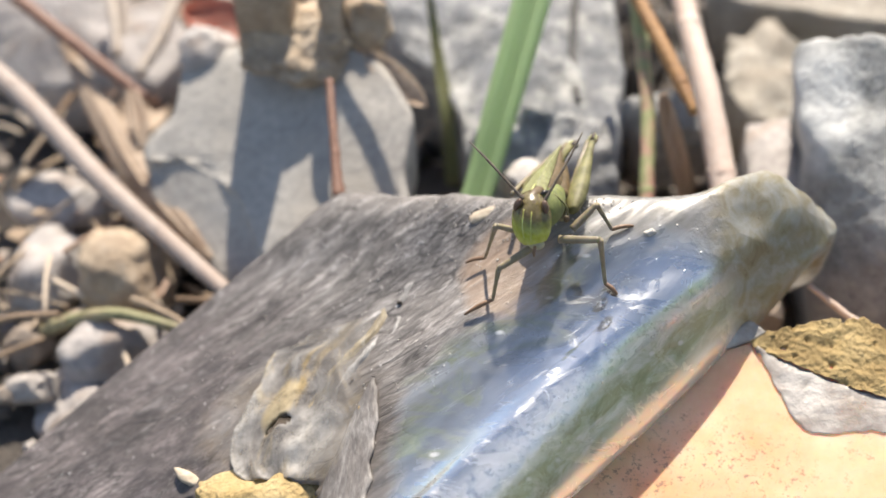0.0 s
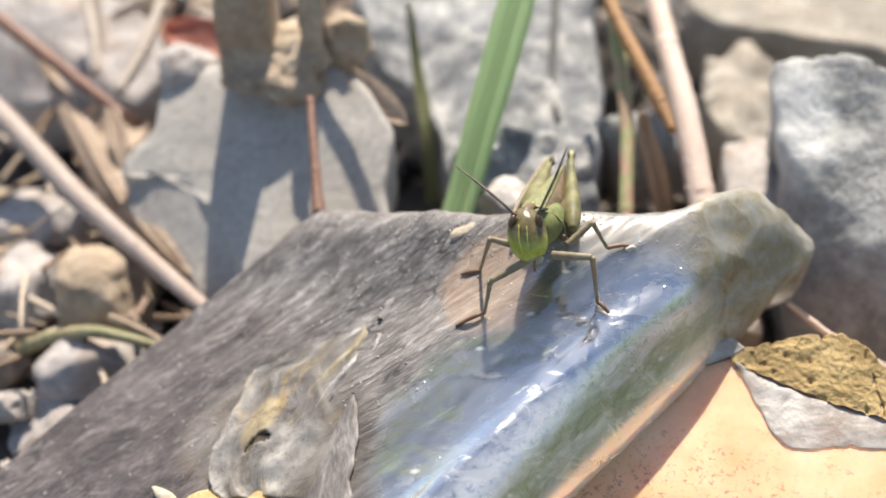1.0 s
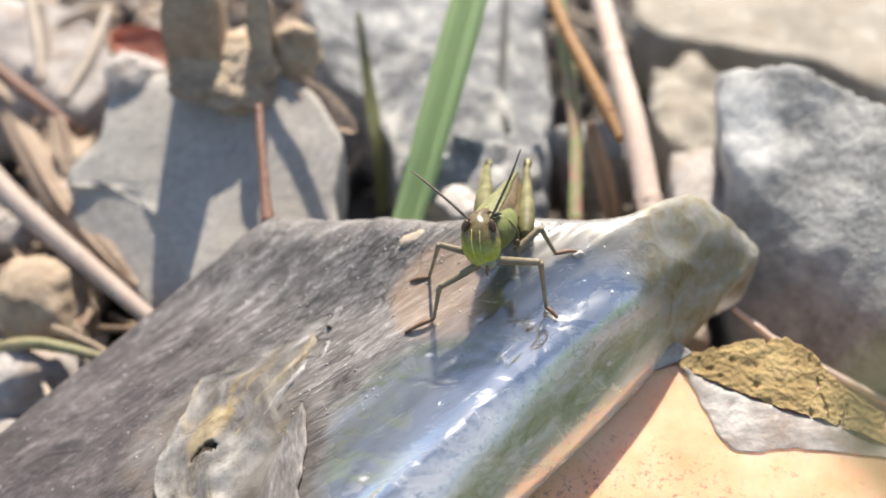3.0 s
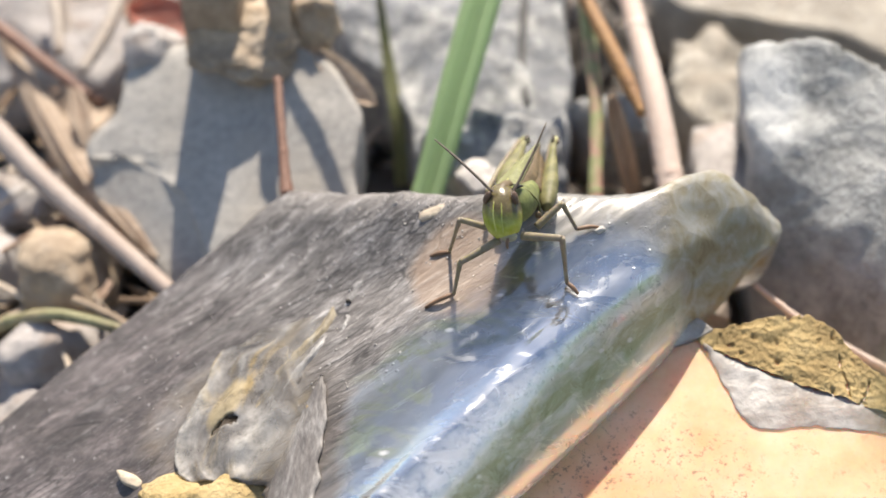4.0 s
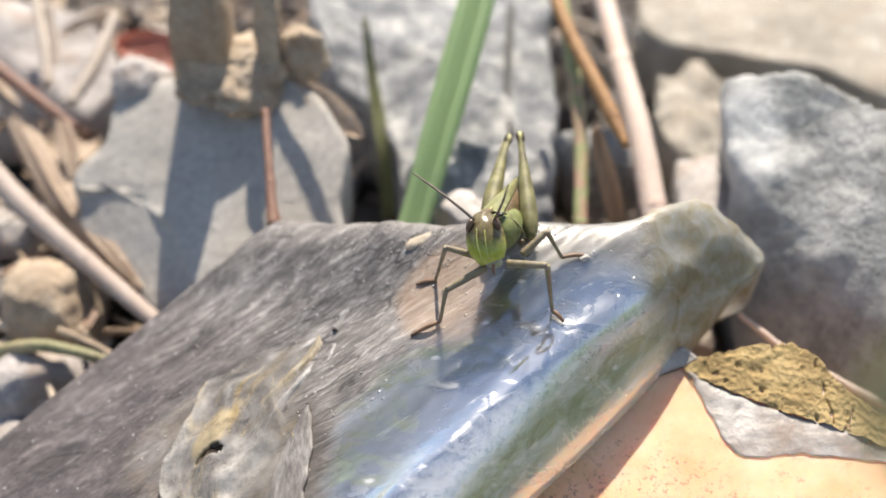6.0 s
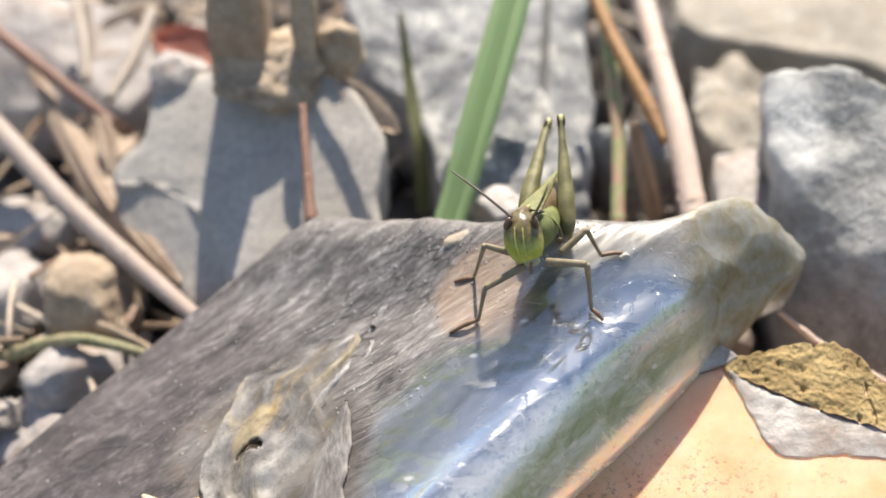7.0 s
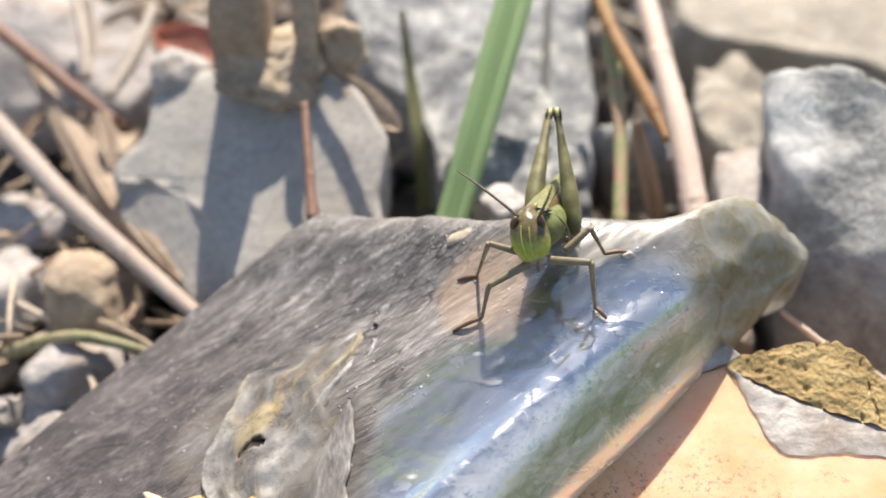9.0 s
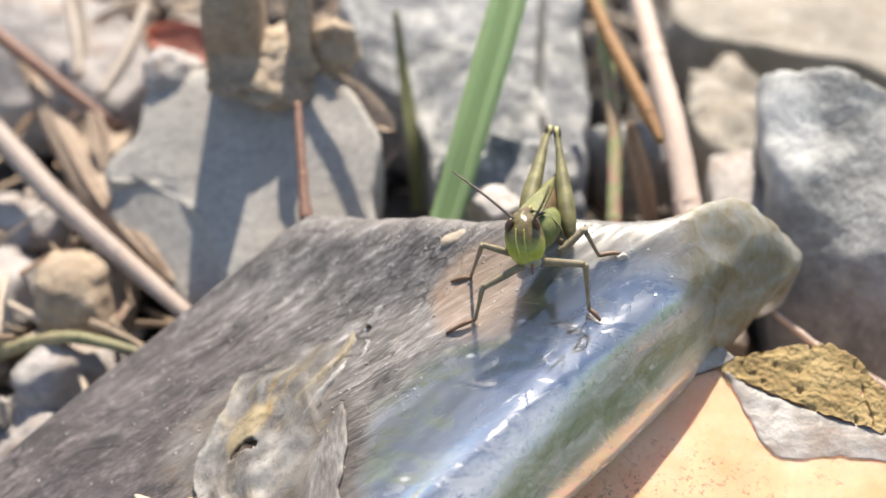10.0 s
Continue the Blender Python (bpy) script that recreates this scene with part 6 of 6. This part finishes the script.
# ---- what moves ----
def motions():
    body = grasshopper.location.copy()
    walk(grasshopper, [(t, Matrix.Translation(body) @ pose(x * MM, y * MM, z * MM, 0, 0, turn)) for t, x, y, z, turn in (
        (0, -1.7, 0, 0.15, 4),
        (0.8, -1.7, 0, 0.15, 4),
        (0.9, -1.1, 0, 0.1, 2),
        (1.0, -0.4, 0, -0.1, 0),
        (1.2, -0.6, 0, -0.4, 0),
        (1.5, -0.9, 0, -0.5, 0),
        (2.0, -0.3, 0, -0.5, 0),
        (2.2, -0.2, 0, -0.5, 0),
        (3.0, 0, 0, 0, 0),
        (3.3, 0.1, 0, 0, 0),
        (3.5, 0, 0, 0.3, 0),
        (4.0, 0, 0, 0.3, 0),
        (4.5, 0, 0, 0, 0),
        (5.2, 0, 0, 0, 0),
        (6.3, -0.2, 0, 0.4, 0),
        (7.5, -0.3, 0, 0.3, 0),
        (8.5, -0.1, 0, 0.3, 0),
        (10, 0, 0, 0.2, 0),
    )])
    walk(head, [(t, Matrix.Translation(head_at * MM) @ pose(0, 0, 0, nod, lean, turn)) for t, nod, lean, turn in (
        (0.0, 4, 8, -8), (0.8, 4, 8, -8), (1.0, 0, 2, 0), (1.5, 3, -2, 2), (2.2, 2, -1, 0), (3.3, 0, 3, -3), (3.6, 0, 4, -4),
        (4.2, 0, 2, -2), (4.5, 0, 0, 0), (5.2, 0, 0, 1), (6.3, -2, 0, 0), (7.5, -1, 1, 1), (9.0, -1, -1, 0), (10.0, -1, 0, 0))])
    swing = Vector((2.31, 4.8, 3.84)).rotation_difference(Vector((0.12, -0.5, 0.86)))
    walk(feeler, [(t, Matrix.Translation(FEELER_AT * MM) @ Matrix.Identity(3).to_quaternion().slerp(swing, k).to_matrix().to_4x4()) for t, k in (
        (0.0, 0), (0.8, 0), (1.0, 0.5), (1.2, 1), (2.2, 1), (3.0, 0.4), (3.3, 0), (4.0, 0), (4.3, 0.6), (4.5, 1), (10.0, 1))])
    for limb in (left_front, left_middle, right_front, right_middle):
        walk(limb, [(t, pose(-x * k * MM, -y * MM, -z * MM)) for t, x, y, z, k in (
            (0, -1.7, 0, 0.15, 0.35),
            (0.8, -1.7, 0, 0.15, 0.35),
            (0.9, -1.1, 0, 0.1, 0.35),
            (1.0, -0.4, 0, -0.1, 1.0),
            (1.2, -0.6, 0, -0.4, 1.0),
            (1.5, -0.9, 0, -0.5, 1.0),
            (2.0, -0.3, 0, -0.5, 1.0),
            (2.2, -0.2, 0, -0.5, 1.0),
            (3.0, 0, 0, 0, 1.0),
            (3.3, 0.1, 0, 0, 1.0),
            (3.5, 0, 0, 0.3, 1.0),
            (4.0, 0, 0, 0.3, 1.0),
            (4.5, 0, 0, 0, 1.0),
            (5.2, 0, 0, 0, 1.0),
            (6.3, -0.2, 0, 0.4, 1.0),
            (7.5, -0.3, 0, 0.3, 1.0),
            (8.5, -0.1, 0, 0.3, 1.0),
            (10, 0, 0, 0.2, 1.0),
        )])
    walk(left_hind, [(t, pose(x * MM, y * MM, z * MM, a, b, c)) for t, x, y, z, a, b, c in (
        (0, -1.96, 5.11, 1.2, -126.0, 71.3, -62.3),
        (0.8, -1.96, 5.11, 1.2, -126.0, 71.3, -62.3),
        (1.0, -1.96, 5.11, 1.2, -121.0, 65.6, -41.4),
        (1.1, -1.96, 5.11, 1.2, -103.1, 42.4, -15.9),
        (1.2, -1.96, 5.11, 1.2, -85.4, -11.8, 3.6),
        (1.3, -1.96, 5.11, 1.2, -57.2, -7.1, 2.1),
        (1.5, -1.96, 5.11, 1.2, -66.0, 2.6, -0.8),
        (1.6, -1.96, 5.11, 1.2, -80.9, -1.4, 0.4),
        (1.7, -1.96, 5.11, 1.2, -65.5, 3.9, -1.2),
        (2.0, -1.96, 5.11, 1.2, -59.7, -6.2, 1.9),
        (2.1, -1.96, 5.11, 1.2, -76.6, 9.5, -2.9),
        (2.2, -1.96, 5.11, 1.2, -53.9, -5.8, 1.7),
        (2.6, -1.96, 5.11, 1.2, -62.2, -6.4, 1.9),
        (3.0, -1.96, 5.11, 1.2, -103.4, 34.4, -11.8),
        (3.3, -1.96, 5.11, 1.2, -123.3, 62.3, -34.9),
        (3.5, -1.96, 5.11, 1.2, -119.9, 64.0, -38.0),
        (4.0, -1.96, 5.11, 1.2, -124.0, 67.0, -44.9),
        (4.2, -1.96, 5.11, 1.2, -95.4, 41.8, -15.6),
        (4.4, -1.96, 5.11, 1.2, -87.8, 27.5, -9.0),
        (4.5, -1.96, 5.11, 1.2, -84.6, 25.5, -8.2),
        (4.6, -1.96, 5.11, 1.2, -88.5, 29.8, -9.9),
        (4.7, -1.96, 5.11, 1.2, -82.5, 28.2, -9.3),
        (4.8, -1.96, 5.11, 1.2, -81.4, 28.4, -9.3),
        (4.9, -1.96, 5.11, 1.2, -84.2, 31.7, -10.7),
        (5.0, -1.96, 5.11, 1.2, -78.5, 24.7, -7.9),
        (5.1, -1.96, 5.11, 1.2, -86.3, 29.9, -9.9),
        (5.2, -1.96, 5.11, 1.2, -84.8, 24.3, -7.8),
        (5.5, -1.96, 5.11, 1.2, -80.2, 24.5, -7.9),
        (5.9, -1.96, 5.11, 1.2, -84.5, 26.8, -8.7),
        (6.3, -1.96, 5.11, 1.2, -78.5, 25.6, -8.3),
        (6.4, -1.96, 5.11, 1.2, -81.3, 29.8, -9.9),
        (6.5, -1.96, 5.11, 1.2, -76.5, 21.2, -6.7),
        (6.6, -1.96, 5.11, 1.2, -77.3, 23.9, -7.6),
        (6.8, -1.96, 5.11, 1.2, -81.0, 29.9, -9.9),
        (6.9, -1.96, 5.11, 1.2, -74.2, 17.6, -5.5),
        (7.0, -1.96, 5.11, 1.2, -74.1, 22.1, -7.0),
        (7.1, -1.96, 5.11, 1.2, -82.9, 31.5, -10.6),
        (7.2, -1.96, 5.11, 1.2, -80.6, 30.5, -10.2),
        (7.3, -1.96, 5.11, 1.2, -80.1, 26.2, -8.5),
        (7.4, -1.96, 5.11, 1.2, -74.2, 24.4, -7.8),
        (7.5, -1.96, 5.11, 1.2, -91.4, 43.5, -16.6),
        (7.6, -1.96, 5.11, 1.2, -87.6, 42.3, -15.8),
        (7.7, -1.96, 5.11, 1.2, -79.5, 28.7, -9.5),
        (7.8, -1.96, 5.11, 1.2, -78.9, 26.9, -8.8),
        (7.9, -1.96, 5.11, 1.2, -80.7, 29.4, -9.7),
        (8.0, -1.96, 5.11, 1.2, -89.7, 40.3, -14.8),
        (8.1, -1.96, 5.11, 1.2, -81.0, 28.1, -9.2),
        (8.2, -1.96, 5.11, 1.2, -84.2, 35.7, -12.4),
        (8.3, -1.96, 5.11, 1.2, -72.3, 18.0, -5.6),
        (8.4, -1.96, 5.11, 1.2, -71.5, 17.5, -5.4),
        (8.5, -1.96, 5.11, 1.2, -95.2, 46.8, -18.6),
        (8.6, -1.96, 5.11, 1.2, -89.8, 39.3, -14.2),
        (8.7, -1.96, 5.11, 1.2, -82.3, 30.6, -10.2),
        (8.8, -1.96, 5.11, 1.2, -81.1, 26.6, -8.6),
        (8.9, -1.96, 5.11, 1.2, -70.0, 14.5, -4.5),
        (9.0, -1.96, 5.11, 1.2, -68.7, 15.3, -4.7),
        (9.1, -1.96, 5.11, 1.2, -87.7, 40.2, -14.7),
        (9.2, -1.96, 5.11, 1.2, -91.6, 46.9, -18.7),
        (9.3, -1.96, 5.11, 1.2, -80.4, 28.9, -9.5),
        (9.4, -1.96, 5.11, 1.2, -82.3, 23.0, -7.3),
        (9.5, -1.96, 5.11, 1.2, -73.0, 19.3, -6.0),
        (9.6, -1.96, 5.11, 1.2, -71.1, 16.5, -5.1),
        (9.7, -1.96, 5.11, 1.2, -92.1, 41.0, -15.1),
        (9.8, -1.96, 5.11, 1.2, -93.8, 46.3, -18.3),
        (9.9, -1.96, 5.11, 1.2, -85.0, 33.3, -11.3),
        (10.0, -1.96, 5.11, 1.2, -78.8, 26.0, -8.4),
    )])
    walk(right_hind, [(t, pose(x * MM, y * MM, z * MM, a, b, c)) for t, x, y, z, a, b, c in (
        (0, 1.64, 3.27, 0.65, -91.7, 44.4, -17.1),
        (0.8, 1.64, 3.27, 0.65, -91.7, 44.4, -17.1),
        (1.0, 1.64, 3.27, 0.65, -90.3, 8.2, -2.5),
        (1.1, 1.64, 3.27, 0.65, -88.7, 7.4, -2.2),
        (1.2, 1.64, 3.27, 0.65, -87.2, 4.1, -1.2),
        (1.3, 1.64, 3.27, 0.65, -85.7, 11.3, -3.5),
        (1.5, 1.64, 3.27, 0.65, -83.6, 19.5, -6.1),
        (1.6, 1.64, 3.27, 0.65, -81.8, 16.0, -4.9),
        (1.7, 1.64, 3.27, 0.65, -80.0, 13.4, -4.1),
        (2.0, 1.64, 3.27, 0.65, -77.4, 8.8, -2.7),
        (2.1, 1.64, 3.27, 0.65, -78.8, 7.5, -2.3),
        (2.2, 1.64, 3.27, 0.65, -76.3, 6.8, -2.0),
        (2.6, 1.64, 3.27, 0.65, -80.8, 7.0, -2.1),
        (3.0, 1.64, 3.27, 0.65, -91.5, 14.3, -4.4),
        (3.3, 1.64, 3.27, 0.65, -93.3, 15.4, -4.7),
        (3.5, 1.64, 3.27, 0.65, -95.3, 29.8, -9.9),
        (4.0, 1.64, 3.27, 0.65, -95.2, 29.0, -9.6),
        (4.2, 1.64, 3.27, 0.65, -84.6, 9.9, -3.0),
        (4.4, 1.64, 3.27, 0.65, -74.9, -3.2, 1.0),
        (4.5, 1.64, 3.27, 0.65, -70.0, -2.8, 0.8),
        (4.6, 1.64, 3.27, 0.65, -70.8, -5.0, 1.5),
        (4.7, 1.64, 3.27, 0.65, -70.9, -2.7, 0.8),
        (4.8, 1.64, 3.27, 0.65, -68.6, -2.0, 0.6),
        (4.9, 1.64, 3.27, 0.65, -69.1, -1.0, 0.3),
        (5.0, 1.64, 3.27, 0.65, -67.2, -1.1, 0.3),
        (5.1, 1.64, 3.27, 0.65, -73.5, -4.1, 1.2),
        (5.2, 1.64, 3.27, 0.65, -72.4, -7.9, 2.4),
        (5.5, 1.64, 3.27, 0.65, -67.9, -4.5, 1.4),
        (5.9, 1.64, 3.27, 0.65, -72.7, -5.0, 1.5),
        (6.3, 1.64, 3.27, 0.65, -68.4, -3.4, 1.0),
        (6.4, 1.64, 3.27, 0.65, -72.1, -2.3, 0.7),
        (6.5, 1.64, 3.27, 0.65, -64.3, -3.7, 1.1),
        (6.6, 1.64, 3.27, 0.65, -64.2, -4.0, 1.2),
        (6.8, 1.64, 3.27, 0.65, -71.8, -2.0, 0.6),
        (6.9, 1.64, 3.27, 0.65, -59.9, -6.0, 1.8),
        (7.0, 1.64, 3.27, 0.65, -60.1, -2.7, 0.8),
        (7.1, 1.64, 3.27, 0.65, -72.6, -0.8, 0.2),
        (7.2, 1.64, 3.27, 0.65, -71.5, -3.6, 1.1),
        (7.3, 1.64, 3.27, 0.65, -68.3, -3.5, 1.1),
        (7.4, 1.64, 3.27, 0.65, -62.6, -3.1, 0.9),
        (7.5, 1.64, 3.27, 0.65, -79.8, -3.9, 1.2),
        (7.6, 1.64, 3.27, 0.65, -79.4, -0.0, 0.0),
        (7.7, 1.64, 3.27, 0.65, -69.0, -3.7, 1.1),
        (7.8, 1.64, 3.27, 0.65, -68.5, -5.6, 1.7),
        (7.9, 1.64, 3.27, 0.65, -70.0, -4.9, 1.5),
        (8.0, 1.64, 3.27, 0.65, -79.7, -5.1, 1.5),
        (8.1, 1.64, 3.27, 0.65, -71.1, -6.7, 2.0),
        (8.2, 1.64, 3.27, 0.65, -75.7, -2.7, 0.8),
        (8.3, 1.64, 3.27, 0.65, -58.8, -8.9, 2.7),
        (8.4, 1.64, 3.27, 0.65, -57.5, -9.0, 2.7),
        (8.5, 1.64, 3.27, 0.65, -84.3, -6.9, 2.1),
        (8.6, 1.64, 3.27, 0.65, -80.4, -6.4, 1.9),
        (8.7, 1.64, 3.27, 0.65, -72.9, -5.8, 1.7),
        (8.8, 1.64, 3.27, 0.65, -71.0, -7.1, 2.2),
        (8.9, 1.64, 3.27, 0.65, -54.1, -10.1, 3.0),
        (9.0, 1.64, 3.27, 0.65, -52.7, -9.0, 2.7),
        (9.1, 1.64, 3.27, 0.65, -79.1, -2.6, 0.8),
        (9.2, 1.64, 3.27, 0.65, -82.6, 0.1, -0.0),
        (9.3, 1.64, 3.27, 0.65, -70.8, -5.6, 1.7),
        (9.4, 1.64, 3.27, 0.65, -71.2, -11.2, 3.4),
        (9.5, 1.64, 3.27, 0.65, -60.2, -7.6, 2.3),
        (9.6, 1.64, 3.27, 0.65, -56.6, -9.2, 2.8),
        (9.7, 1.64, 3.27, 0.65, -82.1, -9.5, 2.9),
        (9.8, 1.64, 3.27, 0.65, -83.8, -4.5, 1.3),
        (9.9, 1.64, 3.27, 0.65, -76.6, -5.8, 1.8),
        (10.0, 1.64, 3.27, 0.65, -70.4, -6.0, 1.8),
    )])


motions()
